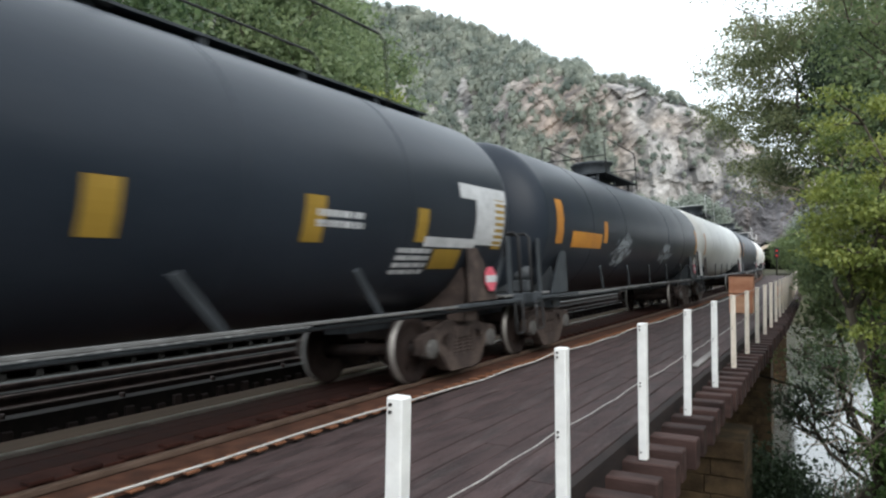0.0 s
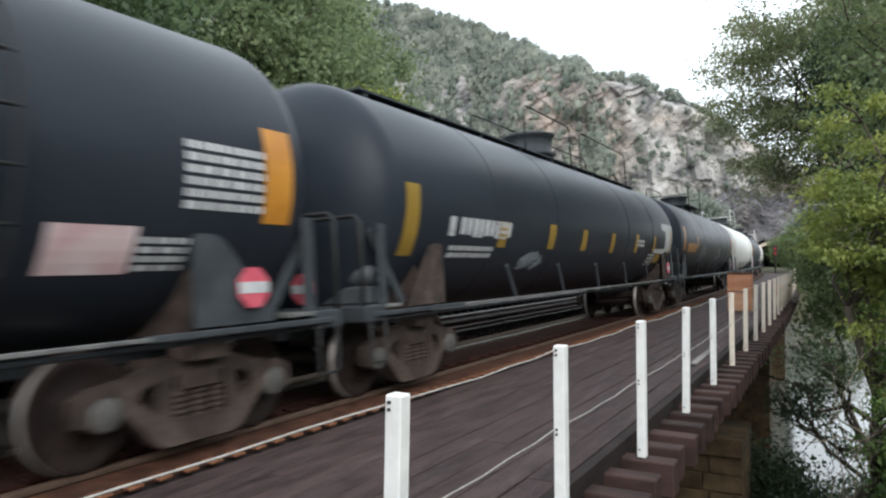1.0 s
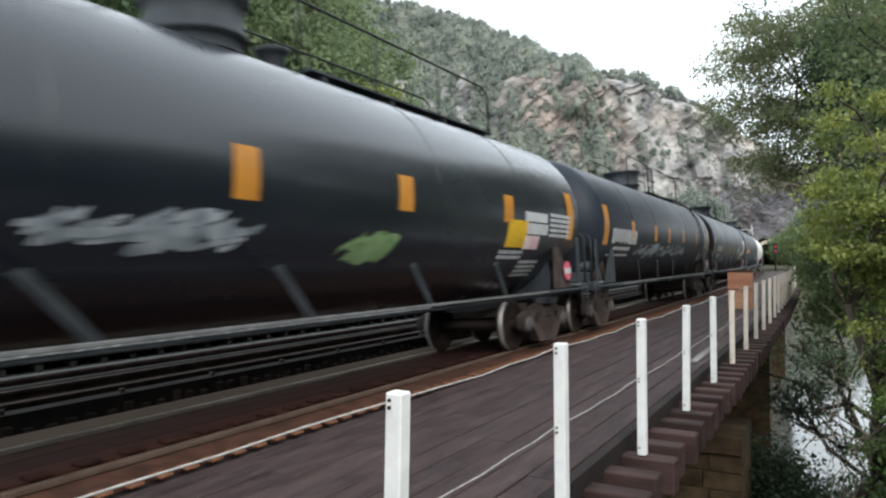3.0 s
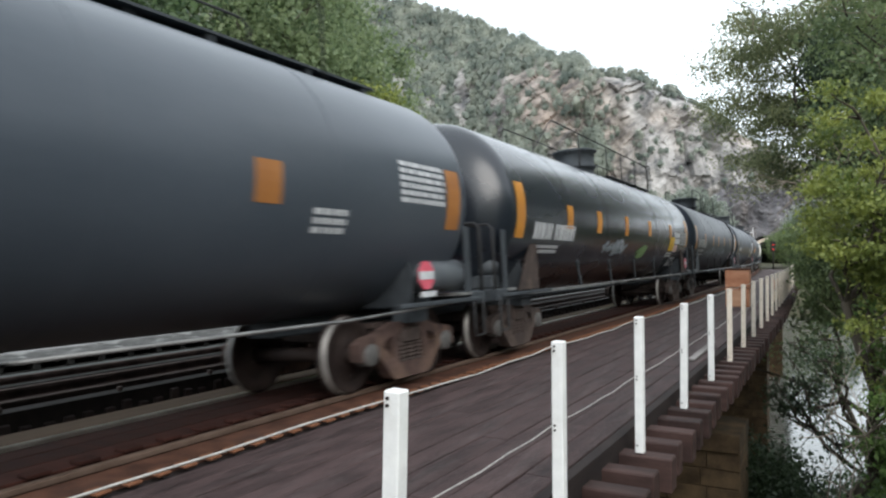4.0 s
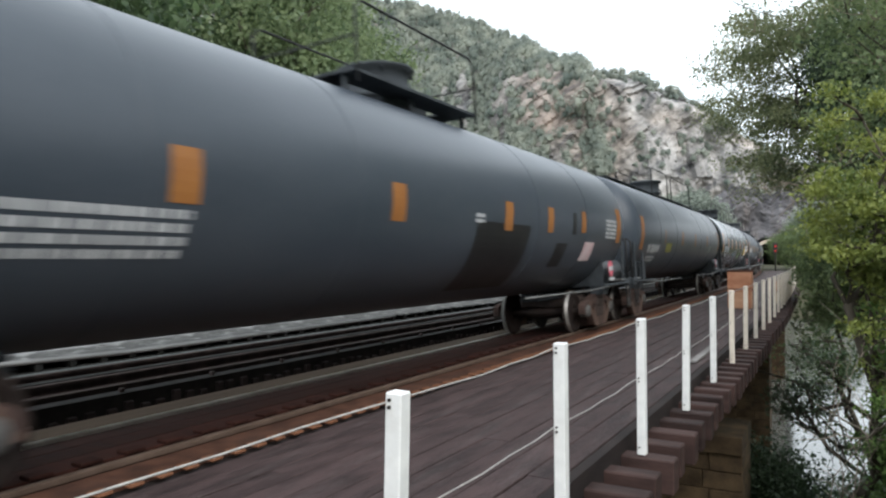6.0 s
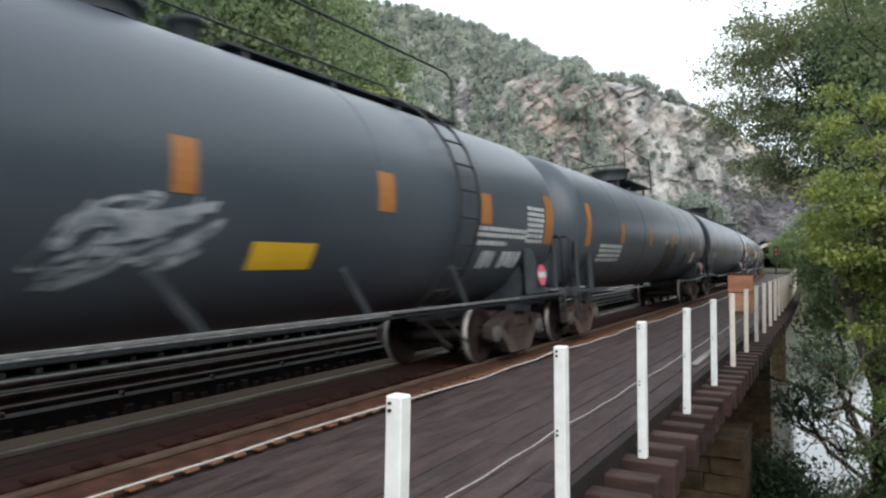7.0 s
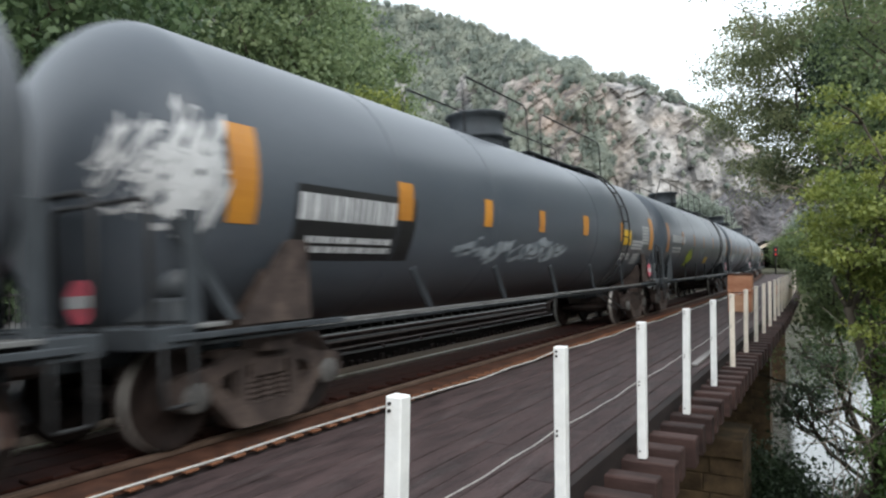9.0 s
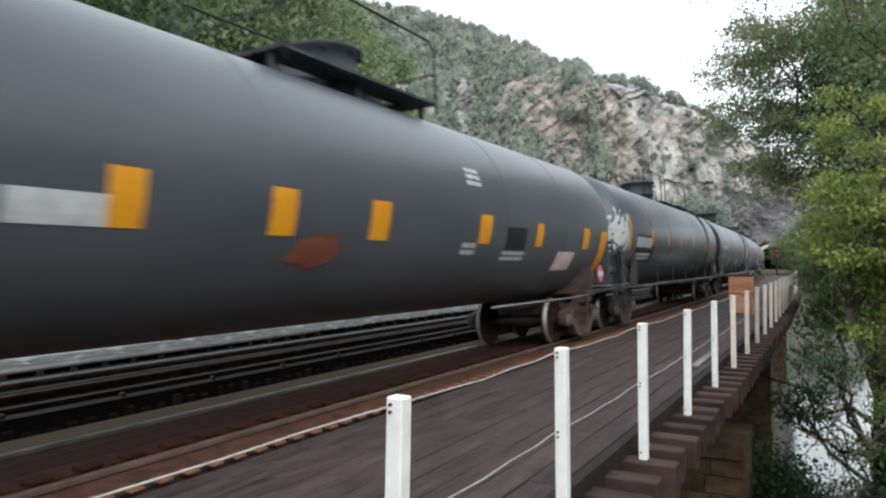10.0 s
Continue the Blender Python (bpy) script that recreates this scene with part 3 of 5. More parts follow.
front = [bm.verts.new((x, 0.3, z)) for x, z in rim]
back = [bm.verts.new((x, 40, z)) for x, z in rim]
for i in range(len(rim) - 1):
    bm.faces.new((front[i], front[i + 1], back[i + 1], back[i]))
bm.faces.new(back)
part("bore", bm, M["steel"], portal, "dark tunnel lining")


def outcrop(u, v):
    """Rock face round the tunnel mouth; it leans back and is hollow before the arch."""
    top = 7 + 17 * ease(-34, -8, u) + 7 * noise.fractal((u * 0.09, 2.0, 0.0), 0.9, 2.1, 4)
    z = -2 + top * v
    k = noise.fractal((u * 0.12, v * 3, 8.0), 0.9, 2.1, 5)
    out = 1.3 + 7 * v + 3.4 * k + 0.12 * abs(u) + 45 * (1 - ease(5.6, 6.1, math.hypot(u, max(z - 1.4, 0) * 1.03)))
    return portal.matrix_world @ Vector((u, out, z + 1.0))


grid_thing("rock_outcrop", M["shale"], outcrop, [-44 + 0.5 * i for i in range(190)], [j / 70 for j in range(71)], "rock face round the tunnel, coloured dark for shade", "rock face")
lamp = bpy.data.materials.new("red_signal_glow")
lamp.use_nodes = True
lamp.node_tree.nodes["Principled BSDF"].inputs["Base Color"].default_value = (0.6, 0.02, 0.01, 1)
lamp.node_tree.nodes["Principled BSDF"].inputs["Emission Color"].default_value = (1, 0.05, 0.02, 1)
lamp.node_tree.nodes["Principled BSDF"].inputs["Emission Strength"].default_value = 0.06
signal = thing("signal", along(2.9, 108, -0.3), "railway signal mast with a red light", "signal")
bm = bmesh.new()
rod(bm, (0, 0, 0), (0, 0, 4.0), 0.09)
part("mast", bm, M["steel"], signal)
bm = bmesh.new()
box(bm, -0.3, 0.3, -0.1, 0.1, 2.6, 4.0, bevel=0.05)
part("backboard", bm, M["steel"], signal)
for z in (2.9, 3.55):
    bm = bmesh.new()
    rod(bm, (0, -0.1, z), (0, -0.22, z), 0.1, 0.12, 14)
    part("lens", bm, lamp, signal, "glowing red lens")

# ---------------------------------------------------------------- the train
R = 1.515
ZC = 2.42
TRUCK = 7.15


def tank_material(name, dark, light, rough, stain, amount, spec=0.5, coat=0.0, dust=0.0):
    m = material(name, dark, light, rough, grain=0.7, stretch=(1, 0.5, 1), fine=18, bump=0.02, stain=stain, amount=amount)
    b = m.node_tree.nodes["Principled BSDF"]
    b.inputs["Specular IOR Level"].default_value = spec
    b.inputs["Coat Weight"].default_value, b.inputs["Coat Roughness"].default_value = coat, rough * 0.8
    b.inputs["Sheen Weight"].default_value, b.inputs["Sheen Roughness"].default_value = dust, 0.45     # a film of dust
    return m


T = {
    "black": tank_material("black_tank_paint", (0.015, 0.02, 0.028), (0.025, 0.032, 0.043), 0.38, (0.034, 0.038, 0.045), 0.4, 0.15),
    "gloss": tank_material("glossy_black_tank_paint", (0.008, 0.011, 0.016), (0.013, 0.017, 0.024), 0.26, (0.018, 0.021, 0.027), 0.3, 0.5, 0.25),
    "grey": tank_material("faded_grey_black_tank_paint", (0.042, 0.053, 0.067), (0.063, 0.075, 0.092), 0.36, (0.08, 0.088, 0.101), 0.4, 0.3),
    "dusty": tank_material("dusty_grey_tank_paint", (0.054, 0.061, 0.072), (0.08, 0.088, 0.101), 0.36, (0.1, 0.105, 0.113), 0.4, 0.3, 0.0, 0.02),
    "pale": tank_material("sun_bleached_grey_tank_paint", (0.054, 0.065, 0.08), (0.08, 0.092, 0.109), 0.36, (0.092, 0.1, 0.112), 0.4, 0.3),
    "olive": tank_material("olive_black_tank_paint", (0.02, 0.021, 0.018), (0.035, 0.036, 0.03), 0.2, (0.05, 0.05, 0.04), 0.3),
    "white": tank_material("white_tank_paint", (0.6, 0.6, 0.57), (0.74, 0.73, 0.7), 0.4, (0.4, 0.37, 0.33), 0.5),
}
P = {
    "y": material("amber_reflective_stripe", (0.42, 0.17, 0.02), (0.55, 0.24, 0.03), 0.45, grain=3, bump=0, stain=(0.3, 0.12, 0.03), amount=0.5),
    "o": material("brown_orange_stripe", (0.26, 0.1, 0.025), (0.34, 0.14, 0.035), 0.5, grain=3, bump=0),
    "v": material("dull_gold_stripe", (0.24, 0.15, 0.02), (0.32, 0.2, 0.03), 0.5, grain=3, bump=0),
    "q": material("faded_yellow_notice", (0.2, 0.19, 0.05), (0.28, 0.27, 0.08), 0.6, grain=3, bump=0),
    "e": material("pale_green_scrawl", (0.14, 0.24, 0.1), (0.24, 0.34, 0.17), 0.6, grain=5, bump=0),
    "z": material("bright_yellow_stripe", (0.6, 0.24, 0.008), (0.72, 0.31, 0.012), 0.45, grain=3, bump=0),
    "Y": material("yellow_notice", (0.58, 0.35, 0.015), (0.69, 0.42, 0.025), 0.5, grain=3, bump=0),
    "w": material("white_stencil", (0.38, 0.39, 0.4), (0.55, 0.56, 0.57), 0.6, grain=6, bump=0),
    "s": material("pale_scrawl", (0.11, 0.135, 0.155), (0.36, 0.39, 0.42), 0.6, grain=5, bump=0),
    "g": material("lime_scrawl", (0.35, 0.42, 0.04), (0.5, 0.55, 0.08), 0.6, grain=5, bump=0),
    "p": material("pink_white_notice", (0.6, 0.38, 0.4), (0.75, 0.66, 0.66), 0.5, grain=3, bump=0),
    "k": material("fresh_black_patch", (0.008, 0.008, 0.009), (0.014, 0.014, 0.015), 0.5, grain=2, bump=0),
    "r": material("red_smear", (0.16, 0.05, 0.03), (0.22, 0.08, 0.05), 0.7, grain=5, bump=0),
    "red": material("red_placard", (0.5, 0.06, 0.1), (0.62, 0.13, 0.17), 0.45, grain=4, bump=0),
}
M["truck"] = material("dusty_cast_steel", (0.025, 0.0195, 0.018), (0.068, 0.051, 0.045), 0.85, grain=5, fine=40, bump=0.3, stain=(0.16, 0.12, 0.1), amount=0.5)
M["truck_red"] = material("red_brown_cast_steel", (0.034, 0.022, 0.019), (0.1, 0.064, 0.055), 0.85, grain=5, fine=40, bump=0.3, stain=(0.2, 0.13, 0.09), amount=0.6)
M["wheel"] = material("wheel_steel", (0.012, 0.008, 0.0075), (0.029, 0.02, 0.017), 0.7, grain=6, bump=0.2)
M["tread"] = material("worn_wheel_tread", (0.2, 0.19, 0.18), (0.34, 0.325, 0.31), 0.5, 0.5, grain=4, bump=0)
M["underframe"] = material("underframe_paint", (0.026, 0.031, 0.036), (0.055, 0.062, 0.069), 0.62, grain=3, bump=0.1)
M["grip"] = material("handrail_paint", (0.018, 0.018, 0.019), (0.036, 0.036, 0.037), 0.65, grain=6, bump=0)
M["tray"] = material("galvanised_walkway", (0.12, 0.12, 0.12), (0.23, 0.23, 0.225), 0.5, 0.4, grain=5, bump=0.1)

M["cap"] = material("grey_bearing_cap", (0.05, 0.048, 0.046), (0.13, 0.125, 0.12), 0.65, grain=8, bump=0.1)
M["cylinder"] = material("slate_grey_paint", (0.05, 0.058, 0.066), (0.09, 0.1, 0.11), 0.5, grain=4, bump=0.05)

cache = {}


def shared(key, mat, build):
    """One mesh for all alike parts."""
    if key not in cache:
        bm = bmesh.new()
        build(bm)
        cache[key] = mesh_of(key.split("|")[0], bm, mat)
    return cache[key]


def b_tank(bm):
    prof = []
    for i in range(13):
        w = math.pi / 2 * i / 12
        prof.append((-7.98 - 0.66 * math.cos(w), max(R * math.sin(w), 0.01)))
    prof += [(y, R) for y in (-5.3, -5.28, -2.6, -2.58, 0, 2.58, 2.6, 5.28, 5.3)]
    prof += [(-y, r) for y, r in prof[12::-1]]
    rings = spun(bm, prof, 72)
    bm.faces.new(rings[0])
    bm.faces.new(rings[-1][::-1])
    bmesh.ops.translate(bm, vec=(0, 0, ZC), verts=bm.verts[:])


def b_weld(bm):
    spun(bm, [(-0.012, R), (-0.008, R + 0.005), (0.008, R + 0.005), (0.012, R)], 72)
    bmesh.ops.translate(bm, vec=(0, 0, ZC), verts=bm.verts[:])


def shell(y):
    """Radius of the shell at y, smaller on the domed heads."""
    return R * math.sqrt(max(0.02, 1 - max(0, abs(y) - 7.98) ** 2 / 0.66 ** 2))


def curved(bm, y0, y1, a0, a1, lift=0.005, side=1):
    """A painted patch or sheet that lies on the shell."""
    n = max(2, int(abs(a1 - a0) / 4) + 1)
    rows = []
    for i in range(n + 1):
        w = radians(a0 + (a1 - a0) * i / n)
        rr = R + lift
        rows.append([bm.verts.new((side * rr * math.cos(w), y, ZC + rr * math.sin(w))) for y in (max(y0, -7.97), min(y1, 7.97))])
    for a, b in zip(rows, rows[1:]):
        bm.faces.new((a[0], a[1], b[1], b[0]))


def b_dome(bm):
    prof = [(3.88, 0.5), (4.02, 0.5), (4.03, 0.56), (4.08, 0.56), (4.1, 0.52), (4.42, 0.52), (4.46, 0.6), (4.5, 0.6), (4.53, 0.52), (4.56, 0.02)]
    rings = spun(bm, prof, 28, "Z")
    bm.faces.new(rings[-1])
    for i in range(8):
        w = math.pi / 4 * i
        rod(bm, (0.57 * math.cos(w), 0.57 * math.sin(w), 4.4), (0.57 * math.cos(w), 0.57 * math.sin(w), 4.52), 0.025)


def b_top_walk(bm):
    for x in (-0.62, 0.62):
        box(bm, x - 0.22, x + 0.22, -1.7, 1.7, 3.99, 4.03)
        for y in (-1.6, 0, 1.6):
            box(bm, x - 0.03, x + 0.03, y - 0.03, y + 0.03, 3.78, 4.0)
    for y in (-1.45, 1.45):
        box(bm, -0.45, 0.45, y - 0.25, y + 0.25, 3.99, 4.03)


def b_top_rail(bm):
    for x in (-0.86, 0.86):
        path_rod(bm, [(x, -1.65, 3.85), (x, -1.65, 4.8), (x, -1.5, 4.92), (x, 1.5, 4.92), (x, 1.65, 4.8), (x, 1.65, 3.85)], 0.018)
    for y in (-1.65, 1.65):
        rod(bm, (-0.86, y, 4.45), (0.86, y, 4.45), 0.016)


def b_long_rail(bm):
    for x in (0.6, -0.6):
        path_rod(bm, [(x, -1.7, 3.85), (x, -1.7, 4.72), (x, -1.55, 4.82), (x, 1.0, 4.82), (x, 1.15, 4.72), (x, 1.15, 3.85)], 0.018)


def b_back_rail(bm):
    for x in (0.6, -0.6):
        path_rod(bm, [(x, 1.9, 3.85), (x, 1.9, 4.72), (x, 2.05, 4.82), (x, 6.1, 4.82), (x, 6.25, 4.72), (x, 6.25, 3.85)], 0.018)


def b_gallery(bm):
    for x in (0.6, -0.6):
        path_rod(bm, [(x, -4.7, 3.85), (x, -3.6, 4.62), (x, -3.4, 4.7), (x, 5.9, 4.7), (x, 6.1, 4.6), (x, 6.1, 3.85)], 0.018)
        for y in (-1.5, 1.0, 2.6, 4.3):
            rod(bm, (x, y, 3.85), (x, y, 4.7), 0.015, seg=6)


def b_runboard(bm):
    box(bm, 0.3, 0.6, 1.2, 6.2, 3.9, 3.93)
    for i in range(4):
        y = 1.5 + 1.5 * i
        box(bm, 0.32, 0.58, y - 0.03, y + 0.03, 3.78, 3.9)


def b_full_board(bm):
    box(bm, 0.2, 0.55, -7.4, 7.4, 3.92, 3.95)
    for i in range(9):
        y = -7.2 + 1.8 * i
        box(bm, 0.22, 0.53, y - 0.03, y + 0.03, 3.8, 3.92)


def b_vent(bm):
    rings = spun(bm, [(3.9, 0.16), (4.2, 0.16), (4.22, 0.22), (4.27, 0.22), (4.3, 0.05)], 14, "Z")
    bm.faces.new(rings[-1])


def b_side_sill(bm):
    box(bm, 1.39, 1.45, -8.2, 8.2, 0.985, 1.02, bevel=0.006)


def b_sill_pipe(bm):
    rod(bm, (1.36, -8.2, 0.94), (1.36, 8.2, 0.94), 0.022)


def b_strap(bm):
    """A slanting strut from shell to side sill."""
    plate(bm, [(-0.6, 0.52), (-0.5, 0.56), (0.11, 0.02), (0.0, 0.0)], 0.02, pose(1.41, 0, 0.99, 0, 0, 90) @ pose(0, 0, 0, 14, 0, 0))


def b_stub(bm):
    box(bm, -0.2, 0.2, 5.6, 8.72, 0.72, 1.08, bevel=0.02)


def b_end_sill(bm):
    box(bm, -1.42, 1.42, 8.3, 8.72, 0.92, 1.1, bevel=0.015)


def b_platform(bm):
    box(bm, -1.42, 1.42, 7.95, 8.297, 1.06, 1.1, bevel=0.006)


def b_corner(bm):
    box(bm, 1.39, 1.46, 6.4, 8.55, 0.975, 1.03, bevel=0.008)


def b_brace(bm):
    """A flat brace from the end sill up to the head."""
    plate(bm, [(7.7, 1.1), (7.84, 1.1), (8.46, 1.92), (8.36, 1.98)], 0.025, pose(1.3, 0, 0) @ Matrix.Rotation(radians(90), 4, "Z"))


def b_saddle(bm):
    """The bolster web that cradles the shell over a truck."""
    w = [(-1.25, 0.98), (1.25, 0.98), (1.3, 1.3)]
    for i in range(9):
        a = radians(-35 - 110 * i / 8)
        w.append(((R + 0.01) * math.cos(a), ZC + (R + 0.01) * math.sin(a)))
    w.append((-1.3, 1.3))
    plate(bm, w, 0.05, pose(0, TRUCK - 0.2, 0))
    plate(bm, w, 0.05, pose(0, TRUCK + 0.2, 0))
    for s in (-1, 1):
        box(bm, s * 1.1 - 0.14, s * 1.1 + 0.14, TRUCK - 0.2, TRUCK + 0.2, 0.78, 1.0)


def b_fender(bm):
    """Flaring sheet between shell and platform."""
    plate(bm, [(6.86, 1.05), (7.78, 1.05), (7.45, 1.5), (7.2, 1.78), (7.1, 1.82), (6.9, 1.82), (6.86, 1.78)], 0.02, pose(1.38, 0, 0) @ Matrix.Rotation(radians(90), 4, "Z"))


def b_bracket(bm):
    """A narrow upright bracket between shell and platform."""
    plate(bm, [(7.3, 1.05), (7.62, 1.05), (7.58, 1.75), (7.4, 1.75)], 0.02, pose(1.36, 0, 0) @ Matrix.Rotation(radians(90), 4, "Z"))


def b_cross_rail(bm):
    """A handrail across half of the end, clear of the domed head."""
    path_rod(bm, [(0.2, 8.69, 1.08), (0.2, 8.69, 2.02), (0.27, 8.69, 2.09), (1.31, 8.69, 2.09), (1.38, 8.69, 2.02), (1.38, 8.69, 1.08)], 0.026)


def b_post_plate(bm):
    """The flat upright at the corner of the end platform."""
    box(bm, 1.36, 1.385, 8.2, 8.37, 1.1, 2.02, bevel=0.006)


def b_coupler(bm):
    box(bm, -0.09, 0.09, 8.6, 8.9, 0.78, 0.95, bevel=0.02)
    box(bm, -0.16, 0.14, 8.75, 8.955, 0.72, 1.0, bevel=0.04)
    rod(bm, (-1.1, 8.62, 1.0), (-0.1, 8.66, 0.98), 0.014)


def b_hose(bm):
    path_rod(bm, [(0.35, 8.6, 0.85), (0.36, 8.68, 0.6), (0.3, 8.8, 0.42), (0.1, 8.93, 0.38)], 0.025)


def b_steps(bm):
    """A stirrup step below the end sill."""
    path_rod(bm, [(1.42, 8.34, 0.98), (1.42, 8.34, 0.52), (1.42, 8.37, 0.48), (1.42, 8.6, 0.48), (1.42, 8.63, 0.52), (1.42, 8.63, 0.98)], 0.017)


def b_stringer(bm):
    pts = []
    for i in range(12):
        a = radians(-62 + 137 * i / 11)
        pts.append(((R + 0.13) * math.cos(a), 0, ZC + (R + 0.13) * math.sin(a)))
    tube(bm, [(1.36, 0, 0.45)] + pts, [0.02] * 13, 6)


def b_rung(bm):
    rod(bm, (0, -0.27, 0), (0, 0.27, 0), 0.016, seg=6)


def b_side_frame(bm):
    """A cast truck side frame, its arched top member, columns and V-shaped lower member."""
    top = [(-1.12, 0.40), (-1.12, 0.60), (-0.98, 0.66), (-0.66, 0.70), (-0.35, 0.80), (0.35, 0.80), (0.66, 0.70), (0.98, 0.66), (1.12, 0.60), (1.12, 0.40),
           (0.99, 0.38), (0.97, 0.54), (0.80, 0.54), (0.76, 0.40), (0.66, 0.42), (0.58, 0.58), (0.36, 0.66), (-0.36, 0.66), (-0.58, 0.58), (-0.66, 0.42), (-0.76, 0.40), (-0.80, 0.54), (-0.97, 0.54), (-0.99, 0.38)]
    low = [(-0.72, 0.42), (-0.60, 0.50), (-0.36, 0.30), (0.36, 0.30), (0.60, 0.50), (0.72, 0.42), (0.46, 0.14), (0.36, 0.10), (-0.36, 0.10), (-0.46, 0.14)]
    turn = Matrix.Rotation(radians(90), 4, "Z")
    plate(bm, top, 0.13, turn)
    plate(bm, low, 0.16, turn)
    for s in (-1, 1):
        plate(bm, [(s * 0.30, 0.28), (s * 0.42, 0.28), (s * 0.40, 0.68), (s * 0.28, 0.68)][::s], 0.14, turn)


def b_springs(bm):
    prof = [(0.28, 0.05)]
    for i in range(5):
        z = 0.285 + 0.05 * i
        prof += [(z, 0.07), (z + 0.012, 0.093), (z + 0.03, 0.093), (z + 0.042, 0.07)]
    rings = spun(bm, prof + [(0.56, 0.05)], 12, "Z")
    bm.faces.new(rings[-1])


def b_bolster(bm):
    box(bm, -1.12, 1.12, -0.22, 0.22, 0.52, 0.72, bevel=0.03)
    rod(bm, (0, 0, 0.7), (0, 0, 0.8), 0.2, seg=16)
    for s in (-1, 1):
        box(bm, s * 0.62 - 0.08, s * 0.62 + 0.08, -0.3, 0.3, 0.72, 0.79)


def b_wheelset(bm):
    rod(bm, (-1.05, 0, 0), (1.05, 0, 0), 0.085, seg=14)
    for s in (-1, 1):
        prof = [(s * 0.79, 0.12), (s * 0.79, 0.16), (s * 0.765, 0.2), (s * 0.75, 0.34), (s * 0.79, 0.375), (s * 0.79, 0.44), (s * 0.785, 0.455), (s * 0.715, 0.459), (s * 0.70, 0.485), (s * 0.675, 0.485), (s * 0.665, 0.44), (s * 0.67, 0.37), (s * 0.70, 0.33), (s * 0.69, 0.2), (s * 0.66, 0.14)]
        spun(bm, prof, 32, "X")
        for i in range(3):
            a = 2.1 * i
            rod(bm, (s * 0.79, 0.26 * math.cos(a), 0.26 * math.sin(a)), (s * 0.772, 0.26 * math.cos(a), 0.26 * math.sin(a)), 0.03)


def b_bearing(bm):
    rings = spun(bm, [(0.93, 0.13), (1.12, 0.13), (1.13, 0.1), (1.14, 0.05)], 16, "X")
    bm.faces.new(rings[-1])


def b_brake(bm):
    path_rod(bm, [(-0.85, 0, 0.36), (0, -0.08, 0.34), (0.85, 0, 0.36)], 0.04)
    for s in (-1, 1):
        box(bm, s * 0.75 - 0.06, s * 0.75 + 0.06, -0.05, 0.05, 0.24, 0.5)


def b_cylinder(bm):
    rings = spun(bm, [(-0.62, 0.02), (-0.58, 0.17), (-0.5, 0.22), (0.5, 0.22), (0.58, 0.17), (0.62, 0.02)], 20, "Y")
    bmesh.ops.translate(bm, vec=(1.14, 7.8, 1.35), verts=bm.verts[:])


def b_brake_unit(bm):
    """The brake housing and reservoir that stand on an end platform."""
    box(bm, 0.35, 1.15, 8.02, 8.26, 1.1, 1.32, bevel=0.03)


def b_reservoir(bm):
    rings = spun(bm, [(0.3, 0.02), (0.33, 0.1), (0.4, 0.14), (1.05, 0.14), (1.12, 0.1), (1.15, 0.02)], 16, "X")
    bmesh.ops.translate(bm, vec=(0, 8.14, 1.45), verts=bm.verts[:])


def b_brake_wheel(bm):
    tube(bm, [(0.28 * math.cos(math.pi * i / 8), 0, 0.28 * math.sin(math.pi * i / 8)) for i in range(17)], [0.016] * 17, 6)
    for i in range(3):
        a = math.pi * i / 3
        rod(bm, (0.28 * math.cos(a), 0, 0.28 * math.sin(a)), (-0.28 * math.cos(a), 0, -0.28 * math.sin(a)), 0.011, seg=6)


def b_placard(bm):
    """An eight-sided placard that faces the side."""
    pts = [(0.19 * math.cos(radians(22.5 + 45 * i)), 0.19 * math.sin(radians(22.5 + 45 * i))) for i in range(8)]
    plate(bm, pts, 0.012, Matrix.Rotation(radians(90), 4, "Z"))


def b_placard_bar(bm):
    box(bm, 0.007, 0.012, -0.172, 0.172, -0.05, 0.05)


def truck(parent, y, tone):
    root = part("truck", shared("bolster", M["truck"], b_bolster), None, parent, "dusty cast steel two-axle truck", pose(0, y, 0))
    for s in (-1, 1):
        part("side_frame", shared("side_frame|" + tone, M[tone], b_side_frame), None, root, m=pose(s * 1.02, 0, 0))
        for y in (-0.2, 0.0, 0.2):
            part("spring", shared("spring", M["truck"], b_springs), None, root, m=pose(s * 1.02, y, 0))
    for a in (-0.36, 0.36):
        part("brake_beam", shared("brake_beam", M["truck"], b_brake), None, root, m=pose(0, a, 0))
    for a in (-0.89, 0.89):
        for s in (0, 180):
            part("bearing_cap", shared("bearing_cap", M["cap"], b_bearing), None, root, m=pose(0, a, 0.4572, 0, 0, s))
    sets = []
    for a in (-0.89, 0.89):
        w = part("wheelset", shared("wheelset", M["wheel"], b_wheelset), None, root, "steel wheelset with bright treads", m=pose(0, a, 0.4572))
        if len(w.data.materials) < 2:
            w.data.materials.append(M["tread"])
            for f in w.data.polygons:
                c = f.center
                f.material_index = int(abs(f.normal.x) < 0.4 and math.hypot(c.y, c.z) > 0.44 and abs(c.x) > 0.7)
        sets.append((w, a))
    return sets


